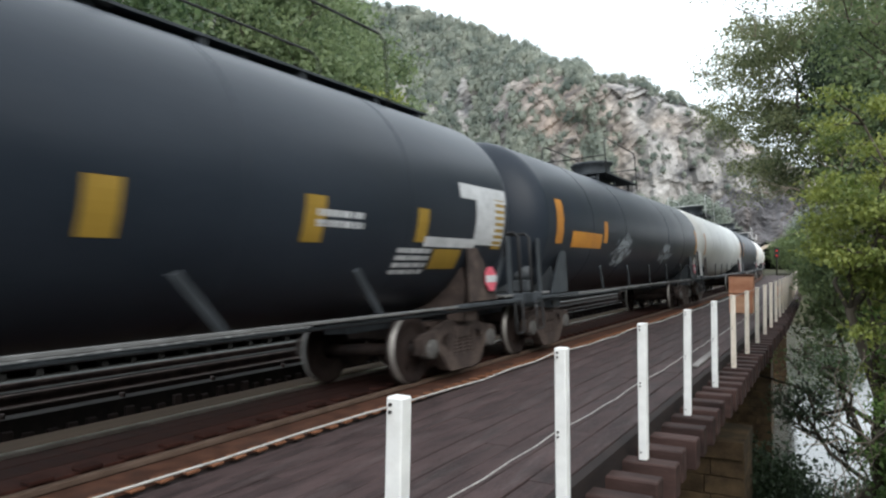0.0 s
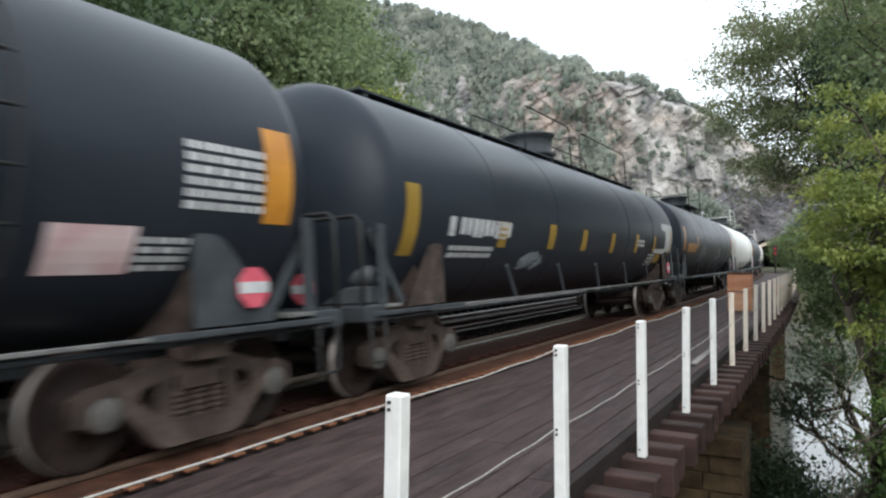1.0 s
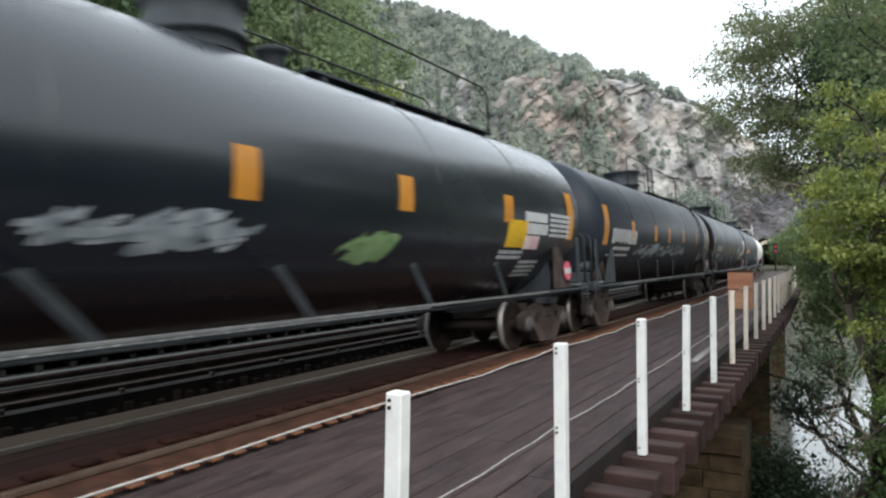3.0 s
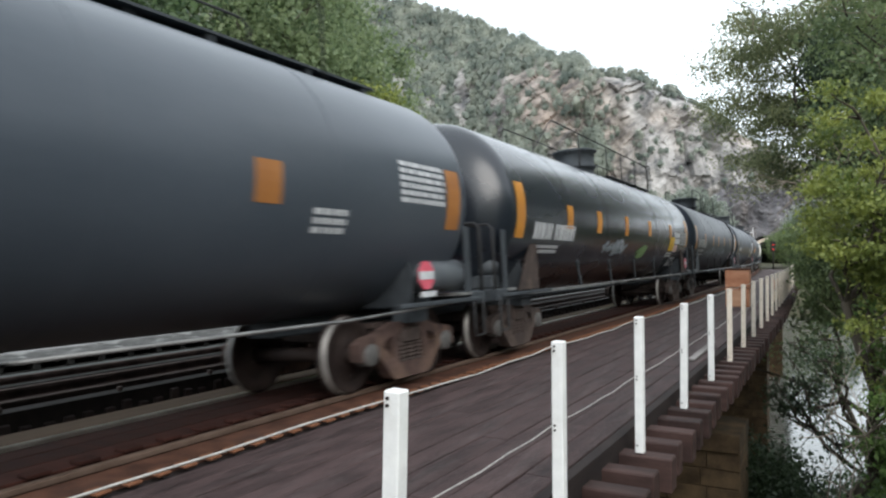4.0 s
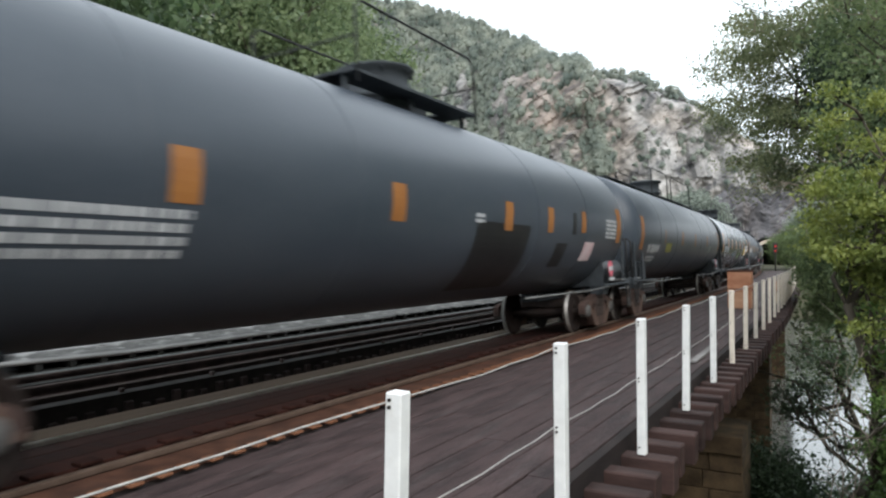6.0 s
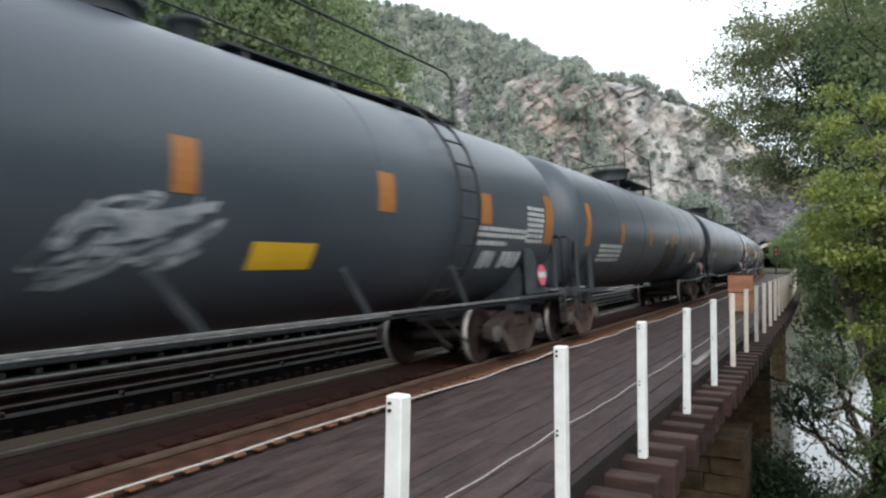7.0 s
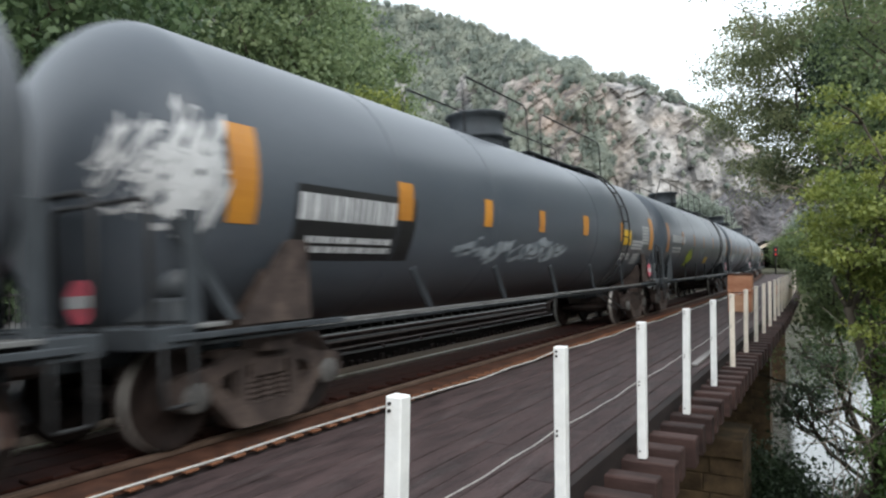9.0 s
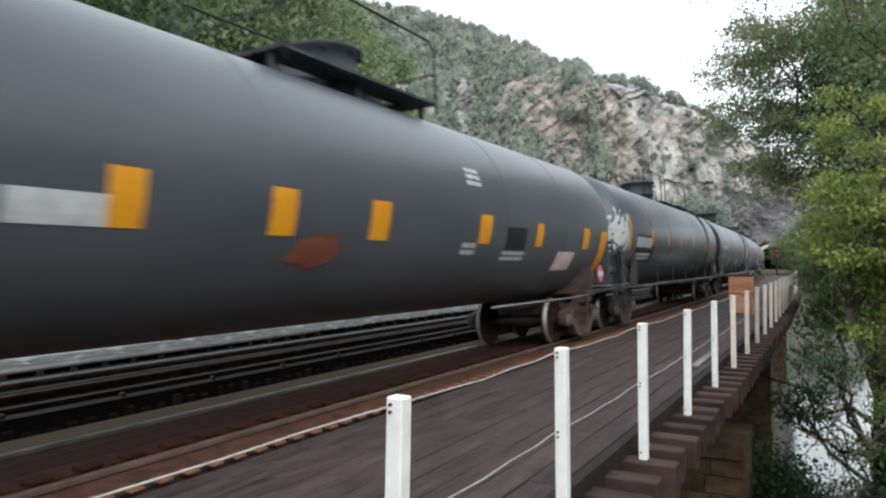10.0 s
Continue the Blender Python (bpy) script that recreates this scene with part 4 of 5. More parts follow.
def scrawl(bm, y0, y1, a0, a1, seed, strokes, blob=False):
    """Sprayed loops on the shell, as thin ribbons of paint; a blob thins out from its middle."""
    rnd = random.Random(seed)
    my, ma, hy, ha = (y0 + y1) / 2, (a0 + a1) / 2, (y1 - y0) / 2, (a1 - a0) / 2
    for k in range(strokes):
        w = rnd.uniform(0, 6.28)
        q = rnd.random() ** (0.8 if blob else 0.5) * 0.75
        if blob or hy < 1.2:
            cy, ca = my + hy * q * math.cos(w), ma + ha * q * math.sin(w)
        else:
            cy, ca = rnd.uniform(y0 + 0.25, y1 - 0.25), ma + ha * rnd.uniform(-0.55, 0.55)
        ry, ra = rnd.uniform(0.1, 0.3) * min(1.3, hy * 1.4), rnd.uniform(0.15, 0.4) * ha
        ph, turn = rnd.uniform(0, 6.28), rnd.uniform(2.0, 5.5)
        wd = rnd.uniform(0.015, 0.05)
        last = None
        lift = 0.004 + 0.0012 * (k % 9)
        for i in range(15):
            u = ph + turn * i / 14
            y = cy + ry * math.cos(u)
            a = ca + ra * math.sin(u * 1.3)
            ring = []
            for e in (-1, 1):
                w = radians(a + e * math.degrees(wd / R))
                rr = shell(y) + lift * (1 if abs(y) < 7.98 else 3)
                ring.append(bm.verts.new((rr * math.cos(w), y + e * wd * (0.6 if abs(y) < 7.98 else -0.1), ZC + rr * math.sin(w))))
            if last:
                bm.faces.new((last[0], last[1], ring[1], ring[0]))
            last = ring


def bars(bm, y0, y1, a0, a1, seed):
    """Stencilled lettering too blurred to read: plain bars, one tall row or several small ones."""
    rnd = random.Random(seed)
    if y1 - y0 > 1.4 and 8.5 < a1 - a0 < 14:
        y, h = y0, a1 - a0
        while y < y1 - 0.1:
            w = rnd.choice((0.07, 0.13, 0.17))
            if rnd.random() < 0.92:
                curved(bm, y, min(y + w, y1), a0 + h * rnd.choice((0, 0, 0.12)), a1)
            y += w + 0.04
        return
    rows = max(1, round((a1 - a0) / (4.2 if y1 - y0 > 1.4 else 3.4)))
    h = (a1 - a0) / rows
    for i in range(rows):
        y = y0
        top = a1 - h * i
        while y < y1 - 0.03:
            w = min(rnd.uniform(0.06, 0.2), y1 - y)
            curved(bm, y, y + w * 0.8, top - h * 0.66, top)
            y += w


def tank_car(m, style, marks, number):
    """A tank car: shell, fittings on top, sills, trucks, and what is painted on it."""
    tone, sill, top, red = style
    words = {"black": "dull black", "gloss": "glossy black", "grey": "faded grey-black", "pale": "sun-bleached blue-grey", "dusty": "dusty matt grey", "olive": "olive-black", "white": "dirty white"}[tone]
    car = thing("tank_car", m, words + " railway tank car with amber stripes and stencils" if marks else words + " railway tank car on two trucks", "tank car", "tank cars of the train")
    tank = part("tank", shared("tank|" + tone, T[tone], b_tank), None, car)
    for y in (-5.29, -2.59, 2.59, 5.29):
        part("weld_seam", shared("weld_seam|" + tone, T[tone], b_weld), None, tank, m=pose(0, y, 0))
    part("manway_dome", shared("manway_dome", M["underframe"], b_dome), None, car, "black dome housing with bolted lid")
    part("vent", shared("vent", M["underframe"], b_vent), None, car, m=pose(0, 1.2, 0))
    if top == "cage":
        grip = M["white"] if tone == "white" else M["grip"]
        part("top_railing", shared("top_railing|" + grip.name, grip, b_top_rail), None, car)
        part("top_platform", shared("top_platform", M["underframe"], b_top_walk), None, car)
    else:
        if number in (12, 15):
            part("top_railing", shared("gallery_railing", M["grip"], b_gallery), None, car)
        else:
            part("top_railing", shared("long_railing", M["grip"], b_long_rail), None, car)
            part("top_railing", shared("back_railing", M["grip"], b_back_rail), None, car)
        part("running_board", shared("running_board", M["underframe"], b_runboard), None, car)
        if number in (10, 13):
            part("full_running_board", shared("full_running_board", M["underframe"], b_full_board), None, car)
    if sill:
        for s in (0, 180):
            part("side_sill", shared("side_sill", M["tray"], b_side_sill), None, car, "pale edged side sill", pose(0, 0, 0, 0, 0, s))
            part("sill_pipe", shared("sill_pipe", M["underframe"], b_sill_pipe), None, car, m=pose(0, 0, 0, 0, 0, s))
        for y in (-4.6, -2.3, 0.0, 2.3, 4.6):
            for s in (0, 180):
                part("strut", shared("strut", M["underframe"], b_strap), None, car, m=pose(0, y, 0, 0, 0, s))
    sets = []
    for end in (0, 180):
        e = pose(0, 0, 0, 0, 0, end)
        part("stub_sill", shared("stub_sill", M["underframe"], b_stub), None, car, m=e)
        part("end_sill", shared("end_sill", M["underframe"], b_end_sill), None, car, m=e)
        part("end_platform", shared("end_platform", M["tray"], b_platform), None, car, "grey end platform", e)
        for x in (0, -2.84):
            part("corner_sill", shared("corner_sill", M["underframe"], b_corner), None, car, m=e @ pose(x, 0, 0))
        for x in (0, -2.6) if number in (10, 11, 15, 16) else ():
            part("brace", shared("brace", M["underframe"], b_brace), None, car, m=e @ pose(x, 0, 0))
        part("saddle", shared("saddle|" + str(number if number in (10, 11, 16, 17) else 0), M["truck_red" if number == 17 else "truck" if number in (10, 11, 16) else "underframe"], b_saddle), None, car, "dusty saddle plate", m=e)
        for x in (0, -2.76):
            if sill:
                part("fender", shared("fender|" + str(number % 2), M["underframe" if number % 2 else "truck"], b_fender), None, car, m=e @ pose(x, 0, 0))
            elif end:
                part("bracket", shared("bracket", M["underframe"], b_bracket), None, car, m=e @ pose(x, 0, 0))
        grip = M["white"] if tone == "white" else M["grip"]
        for x in (0, -2.745):
            part("corner_post", shared("corner_post|" + grip.name, M["underframe"] if tone != "white" else grip, b_post_plate), None, car, m=e @ pose(x, 0, 0))
        for x in (0, -1.58):
            part("cross_railing", shared("cross_railing|" + grip.name, grip, b_cross_rail), None, car, m=e @ pose(x, 0, 0))
        part("coupler", shared("coupler", M["truck"], b_coupler), None, car, m=e)
        part("brake_hose", shared("brake_hose", M["underframe"], b_hose), None, car, m=e)
        for x in (0, -2.84):
            part("step", shared("step", M["grip"], b_steps), None, car, m=e @ pose(x, 0, 0))
        for spot in (pose(1.43, 7.05 if number in (13, 14) else 7.48, 1.36), pose(-0.6, 8.74, 1.32, 0, 0, 90))[:1 if number == 13 else 2]:
            pl = part("placard", shared("placard", P["red"], b_placard), None, car, "red placard with a white bar", m=e @ spot)
            part("placard_bar", shared("placard_bar", P["w"], b_placard_bar), None, pl)
    if not sill:
        for turn in (0, 180):
            part("side_pipe", shared("side_pipe", M["tray"], lambda bm: path_rod(bm, [(1.42, 2.0, 0.93), (1.42, 5.5, 0.92), (1.42, 8.3, 1.0)], 0.018)), None, car, "thin side pipe", pose(0, 0, 0, 0, 0, turn))
            part("side_pipe", shared("side_pipe_far", M["tray"], lambda bm: path_rod(bm, [(-1.42, 2.0, 0.93), (-1.42, 5.5, 0.92), (-1.42, 8.3, 1.0)], 0.018)), None, car, "thin side pipe", pose(0, 0, 0, 0, 0, turn))
    back = pose(0, 0, 0, 0, 0, 180)
    if sill:
        part("brake_housing", shared("brake_housing", M["cylinder"], b_brake_unit), None, car, "slate grey brake housing", back @ pose(-1.5, 0, 0))
        part("reservoir", shared("reservoir", M["cylinder"], b_reservoir), None, car, "slate grey air reservoir", back @ pose(-1.5, 0, 0))
    part("brake_wheel", shared("brake_wheel", M["grip"], b_brake_wheel), None, car, "hand brake wheel", pose(-0.6, 8.62, 1.9))
    if number in (13, 14):
        part("notice_plate", shared("notice_plate", P["w"], lambda bm: box(bm, 1.43, 1.45, 6.9, 7.25, 1.09, 1.16)), None, car, "small white notice plate")
        part("air_cylinder", shared("air_cylinder", M["cylinder"], b_cylinder), None, car, "grey air cylinder")
    if sill:
        for y in ((4.5,) if number in (15, 16) else (5.1,) if number == 11 else ()):
            steps = part("ladder", shared("stringer", M["grip"], b_stringer), None, car, "dark steel side ladder", pose(0, y - 0.27, 0))
            part("stringer", shared("stringer", M["grip"], b_stringer), None, steps, m=pose(0, 0.54, 0))
            for i in range(11):
                a = radians(-60 + 128 * i / 10)
                part("rung", shared("rung", M["grip"], b_rung), None, steps, m=pose((R + 0.13) * math.cos(a), 0.27, ZC + (R + 0.13) * math.sin(a)))
    band = {10: "v", 13: "o", 14: "o", 15: "o", 17: "z"}.get(number, "y")
    names = {"y": "amber_stripe", "b": "end_band", "Y": "yellow_notice", "w": "white_block", "t": "stencil", "p": "pink_notice", "k": "black_patch", "r": "red_smear", "s": "pale_scrawl", "g": "lime_scrawl", "W": "white_scrawl", "q": "faded_notice", "e": "green_scrawl"}
    for i, (kind, y0, y1, a0, a1) in enumerate(marks):
        bm = bmesh.new()
        if kind == "t":
            bars(bm, y0, y1, a0, a1, number * 50 + i)
        elif kind in "sgWre":
            scrawl(bm, y0, y1, a0, a1, number * 50 + i, int((16 + 11 * (y1 - y0)) * (2.2 if kind in "gre" else 0.65 if kind == "s" else 1)), kind in "gre")
        else:
            curved(bm, y0, y1, a0, a1, 0.0035 if kind == "k" else 0.005)
        mark = part(names[kind], bm, P["w" if kind in "tW" else band if kind in "by" else kind], tank)
        if kind in "tsgWre":
            tagged(mark, kind="stuff")
    if not any(k == "b" and y0 < 0 for k, y0, *_ in marks):
        bm = bmesh.new()
        curved(bm, -7.9, -7.56, -20, 14)
        part("end_band", bm, P[band], tank)
    if not any(k == "b" and y0 > 0 for k, y0, *_ in marks):
        bm = bmesh.new()
        curved(bm, 7.56, 7.9, -20, 14)
        part("end_band", bm, P[band], tank)
    for y in (-TRUCK, TRUCK):
        sets += truck(car, y, "truck_red" if red else "truck")
    return car, sets


STYLES = {-6: ("black", 1, "cage", 0), -5: ("white", 1, "cage", 0), -4: ("white", 1, "cage", 0), -3: ("black", 1, "cage", 0), -2: ("white", 1, "cage", 0), -1: ("black", 1, "cage", 0),
          0: ("black", 1, "long", 0), 1: ("black", 1, "long", 0), 2: ("gloss", 1, "long", 0), 3: ("grey", 0, "long", 1), 4: ("grey", 0, "cage", 1),
          5: ("grey", 1, "long", 0), 6: ("pale", 1, "long", 0), 7: ("dusty", 0, "cage", 1), 8: ("grey", 0, "cage", 1)}
MARKS = {}
MARKS[-1] = [("b", -7.59, -7.22, -18, 13), ("y", -6.67, -4.65, -20, -8), ("y", -4.5, -4.23, -15, 3), ("s", -3.64, -1.8, -36, -1), ("s", 1.38, 3.47, -32, -9)]
MARKS[0] = [("y", 1.07, 1.37, -25, -8), ("y", 3.36, 3.67, -24, -6), ("y", 5.43, 5.69, -22, -6), ("t", 3.55, 4.34, -19, -11), ("w", 6.52, 8.15, 2, 10), ("w", 6.98, 7.92, -22, 3), ("y", 5.98, 6.71, -36, -25), ("w", 5.67, 7.05, -24, -19), ("t", 5.13, 5.91, -40, -25), ("t", -6.77, -4.58, -19, -9), ("t", -6.66, -5.23, -32, -24), ("y", -5.15, -4.85, -24, -9), ("y", -2.99, -2.66, -24, -7), ("y", -1.06, -0.74, -24, -8), ("s", -4.19, -2.9, -39, -26), ("b", 7.6, 7.9, -24, 4), ("b", -7.9, -7.58, -30, 4)]
MARKS[1] = [("b", -7.95, -7.57, -20, 14), ("t", -7.21, -4.86, -18, -5), ("t", -6.98, -5.39, -26, -21), ("t", -7.36, -5.36, -31, -28), ("y", -5.44, -5.11, -13, 4), ("y", -2.7, -2.36, -13, 4), ("y", -0.7, -0.38, -13, 4), ("y", 1.78, 2.08, -11, 5), ("y", 4.59, 4.84, -12, 4), ("s", -4.89, 2.36, -33, -14), ("b", 7.6, 7.95, -19, 14), ("t", 6.73, 7.6, -17, 5), ("p", 5.67, 6.36, -37, -22), ("t", 6.4, 6.87, -37, -25)]
MARKS[2] = [("b", 7.42, 7.77, -18, 16), ("y", 4.55, 4.9, -10, 6), ("Y", 4.75, 5.51, -25, -8), ("w", 5.38, 6.39, -8, -2), ("w", 5.5, 6.44, -16, -9), ("p", 5.48, 6.11, -26, -17), ("t", 6.53, 7.62, -18, -1), ("t", 4.63, 5.57, -34, -27), ("t", 5.6, 6.44, -48, -34), ("b", -7.97, -7.6, -20, 15), ("t", -7.14, -4.9, -20, -9), ("t", -7.02, -5.73, -31, -24), ("y", -5.45, -5.1, -11, 6), ("y", -3.43, -3.08, -12, 6), ("y", -1.0, -0.7, -12, 6), ("s", -3.03, -0.54, -33, -16), ("e", 0.6, 1.78, -35, -20), ("y", 1.59, 1.9, -10, 6)]
MARKS[3] = [("y", -4.63, -4.51, -15, 1), ("y", -1.73, -1.43, -15, 2), ("y", 1.02, 1.3, -15, 2), ("y", 4.07, 4.41, -13, 2), ("q", -4.3, -3.46, -25, -14), ("t", 6.44, 7.5, -8, 12), ("t", 4.9, 5.45, -24, -13), ("b", 7.55, 7.9, -18, 12), ("b", -7.87, -7.53, -23, 11), ("t", -6.82, -5.33, -26, -17), ("t", -6.68, -5.61, -38, -30)]
MARKS[4] = [("y", 1.18, 1.48, -15, 2), ("y", 3.04, 3.31, -14, 3), ("y", 4.93, 5.19, -12, 4), ("k", 0.25, 2.24, -57, -11), ("k", 3.64, 4.25, -40, -21), ("k", 4.39, 4.61, -14, 2), ("t", 0.17, 0.48, -13, -7), ("p", 5.26, 5.93, -35, -19), ("t", 6.62, 7.46, -16, 1), ("b", 7.5, 7.82, -18, 12), ("t", -6.75, -4.84, -34, -17), ("y", -5.1, -4.8, -15, 2), ("y", -2.0, -1.7, -15, 2)]
MARKS[5] = [("b", -7.9, -7.55, -20, 14), ("t", -6.99, -4.62, -8, 1), ("y", -5.27, -4.94, -10, 7), ("t", -6.93, -5.39, -22, -13.6), ("g", -4.07, -2.68, -41, -13), ("s", -1.61, 0.45, -40, -10), ("Y", 0.69, 1.57, -36, -25), ("y", -2.75, -2.45, -10, 6), ("y", -0.29, -0.04, -11, 6), ("y", 2.51, 2.84, -10, 7), ("y", 5.1, 5.44, -11, 6), ("b", 7.6, 7.95, -20, 12), ("t", 6.81, 7.55, -21, 3), ("t", 5.03, 6.84, -19, -12), ("t", 5.09, 6.11, -24, -20), ("t", 5.33, 6.87, -37, -26)]
MARKS[6] = [("W", -8.62, -8.36, -34, 32), ("W", -8.6, -8.1, -28, 23), ("W", -8.4, -7.95, -26, 20), ("W", -8.5, -7.97, -24, 19), ("b", -8.05, -7.63, -19, 14), ("k", -7.11, -4.92, -32, -3), ("t", -7.06, -5.15, -16, -6), ("t", -6.9, -5.36, -30, -22), ("y", -5.34, -5.01, -13, 4), ("y", -3.02, -2.75, -12, 3), ("y", -0.84, -0.57, -12, 2), ("y", 1.6, 1.94, -11, 4), ("s", -3.82, 0.72, -35, -15), ("y", 4.45, 4.74, -13, 4), ("Y", 4.75, 5.46, -16, -2), ("t", 5.61, 6.74, -21, -11), ("t", 6.63, 7.4, -15, 4), ("t", 4.66, 5.59, -32, -24), ("b", 7.5, 7.88, -19, 14), ("t", 5.98, 6.6, -36, -24)]
MARKS[7] = [("y", -4.28, -3.97, -22, -5), ("y", -2.63, -2.29, -22, -5), ("y", -1.06, -0.69, -22, -5), ("y", 1.65, 2.03, -21, -5), ("y", 3.83, 4.14, -21, -6), ("y", 6.35, 6.72, -21, -5), ("b", 7.51, 7.92, -41, -6), ("k", 2.63, 3.41, -24, -10), ("p", 5.05, 6.0, -39, -24), ("t", 1.3, 1.74, 9, 20), ("t", 1.2, 1.63, -29, -21), ("t", 2.59, 3.49, -32, -25), ("w", -5.0, -4.27, -22, -13), ("r", -2.36, -1.41, -34, -21)]


def car_pose(n, t):
    d = -5.861 + SPEED * t - CARS * n - LEAD + CARS / 2
    return along(XC, d, -0.045, -CANT)


train = []
for n, style in STYLES.items():
    train.append((n, *tank_car(car_pose(n, 0), style, MARKS.get(n, ()), n + 10)))

# ---------------------------------------------------------------- trees


def leaf_cloud(name, centres, per, spread, size, mat, seed, droop=0.3):
    """Many small folded leaves round the given centres, as one mesh."""
    g = np.random.default_rng(seed)
    c = np.repeat(np.asarray(centres, float), per, axis=0)
    n = len(c)
    p = c + g.normal(0, 1, (n, 3)) * np.asarray(spread)
    a = g.normal(0, 1, (n, 3))
    a[:, 2] -= droop
    a /= np.linalg.norm(a, axis=1)[:, None]
    b = np.cross(a, g.normal(0, 1, (n, 3)))
    b /= np.linalg.norm(b, axis=1)[:, None]
    nn = np.cross(a, b)
    s = (size * g.uniform(0.6, 1.35, n))[:, None]
    v = np.empty((n, 4, 3))
    v[:, 0] = p - a * s * 0.5
    v[:, 1] = p + b * s * 0.3 + nn * s * 0.1
    v[:, 2] = p + a * s * 0.5
    v[:, 3] = p - b * s * 0.3 + nn * s * 0.1
    me = bpy.data.meshes.new(name)
    me.vertices.add(n * 4)
    me.vertices.foreach_set("co", v.ravel())
    me.loops.add(n * 6)
    base = np.arange(n)[:, None] * 4
    me.loops.foreach_set("vertex_index", (base + np.array([0, 1, 2, 0, 2, 3])).ravel())
    me.polygons.add(n * 2)
    me.polygons.foreach_set("loop_start", np.arange(n * 2) * 3)
    me.update(calc_edges=True)
    me.materials.append(mat)
    return me


def branch(bm, a, b, r0, r1, rnd, bends=4, seg=7):
    """A crooked tapering limb; returns its points."""
    a, b = Vector(a), Vector(b)
    pts = [a]
    for i in range(1, bends + 1):
        w = i / bends
        j = 0.09 * (b - a).length * (1 if i < bends else 0)
        pts.append(a.lerp(b, w) + Vector((rnd.uniform(-j, j), rnd.uniform(-j, j), rnd.uniform(-j, j) * 0.6)))
    tube(bm, pts, [r0 + (r1 - r0) * i / bends for i in range(bends + 1)], seg)
    return pts


def tree(foot, crown, radii, trunk_r, mat, seed, clumps=110, per=60, leaf=0.16, spread=0.4, label="leafy tree on the river bank", bare=0, limbs=9, hollow=0.35, gaps=-0.22, flat=0.7):
    """A tapered trunk, limbs that reach into the crown, and a crown of leaf clumps with gaps."""
    rnd = random.Random(seed)
    foot, crown, radii = Vector(foot), Vector(crown), Vector(radii)
    root = thing("tree", Matrix.Translation(foot), label, "tree")
    bm = bmesh.new()
    fork = crown - foot - Vector((0, 0, radii.z * 0.35))
    pts = branch(bm, (0, 0, -0.3), fork, trunk_r, trunk_r * 0.55, rnd, 6, 10)
    part("trunk", bm, M["bark"], root)
    centres = []
    ends = []
    for i in range(limbs):
        bm = bmesh.new()
        w, e = 2 * math.pi * (i + rnd.random()) / limbs, rnd.uniform(-0.35, 0.95)
        tip = crown - foot + Vector((radii.x * math.cos(w) * math.cos(e) * 0.8, radii.y * math.sin(w) * math.cos(e) * 0.8, radii.z * math.sin(e) * 0.85))
        lp = branch(bm, pts[rnd.choice((3, 4, 5, 6))], tip, trunk_r * 0.35, 0.02, rnd, 5, 6)
        for q in lp[2:]:
            for k in range(2):
                e2 = q + Vector((rnd.uniform(-1, 1) * radii.x, rnd.uniform(-1, 1) * radii.y, rnd.uniform(-0.4, 0.6) * radii.z)) * 0.35
                branch(bm, q, e2, 0.03, 0.008, rnd, 3, 5)
                ends.append(e2)
        part("limb", bm, M["bark"], root)
    while len(centres) < clumps:
        v = Vector((rnd.uniform(-1, 1), rnd.uniform(-1, 1), rnd.uniform(-1, 1)))
        if not hollow < v.length < 1:
            continue
        p = crown - foot + Vector((v.x * radii.x, v.y * radii.y, v.z * radii.z))
        if noise.noise((p.x * 0.35 + seed, p.y * 0.35, p.z * 0.45)) > gaps:
            centres.append(p)
    centres += [e for e in ends if rnd.random() < 0.7]
    part("crown", leaf_cloud("crown", centres, per, (spread, spread, spread * flat), leaf, mat, seed), None, root)
    if bare:
        for i in range(bare):
            bm = bmesh.new()
            s = rnd.choice(ends)
            for k in range(5):
                branch(bm, s, s + Vector((rnd.uniform(-1.2, 1.2), rnd.uniform(-1.2, 1.2), rnd.uniform(-0.3, 1.4))), 0.02, 0.005, rnd, 4, 4)
            part("bare_twig", bm, M["twig"], root, "pale bare twig")
    return root


def shrub(foot, radii, mat, seed, clumps=40, per=60, leaf=0.12, label="leafy shrub on the bank"):
    rnd = random.Random(seed)
    root = thing("shrub", Matrix.Translation(foot), label, "shrub")
    centres = []
    for i in range(9):
        bm = bmesh.new()
        tip = Vector((rnd.uniform(-1, 1) * radii[0], rnd.uniform(-1, 1) * radii[1], rnd.uniform(0.5, 1.7) * radii[2]))
        branch(bm, (0, 0, 0), tip, 0.05, 0.01, rnd, 4, 5)
        centres.append(tip)
        part("stem", bm, M["bark"], root)
    while len(centres) < clumps:
        v = Vector((rnd.uniform(-1, 1), rnd.uniform(-1, 1), rnd.uniform(-1, 1)))
        if v.length < 1:
            centres.append(Vector((v.x * radii[0], v.y * radii[1], radii[2] * (1 + v.z))))
    part("foliage", leaf_cloud("foliage", centres, per, (0.3, 0.3, 0.22), leaf, mat, seed), None, root)
    return root


G, Y, A = M["leaf_green"], M["leaf_yellow"], M["leaf_grey"]
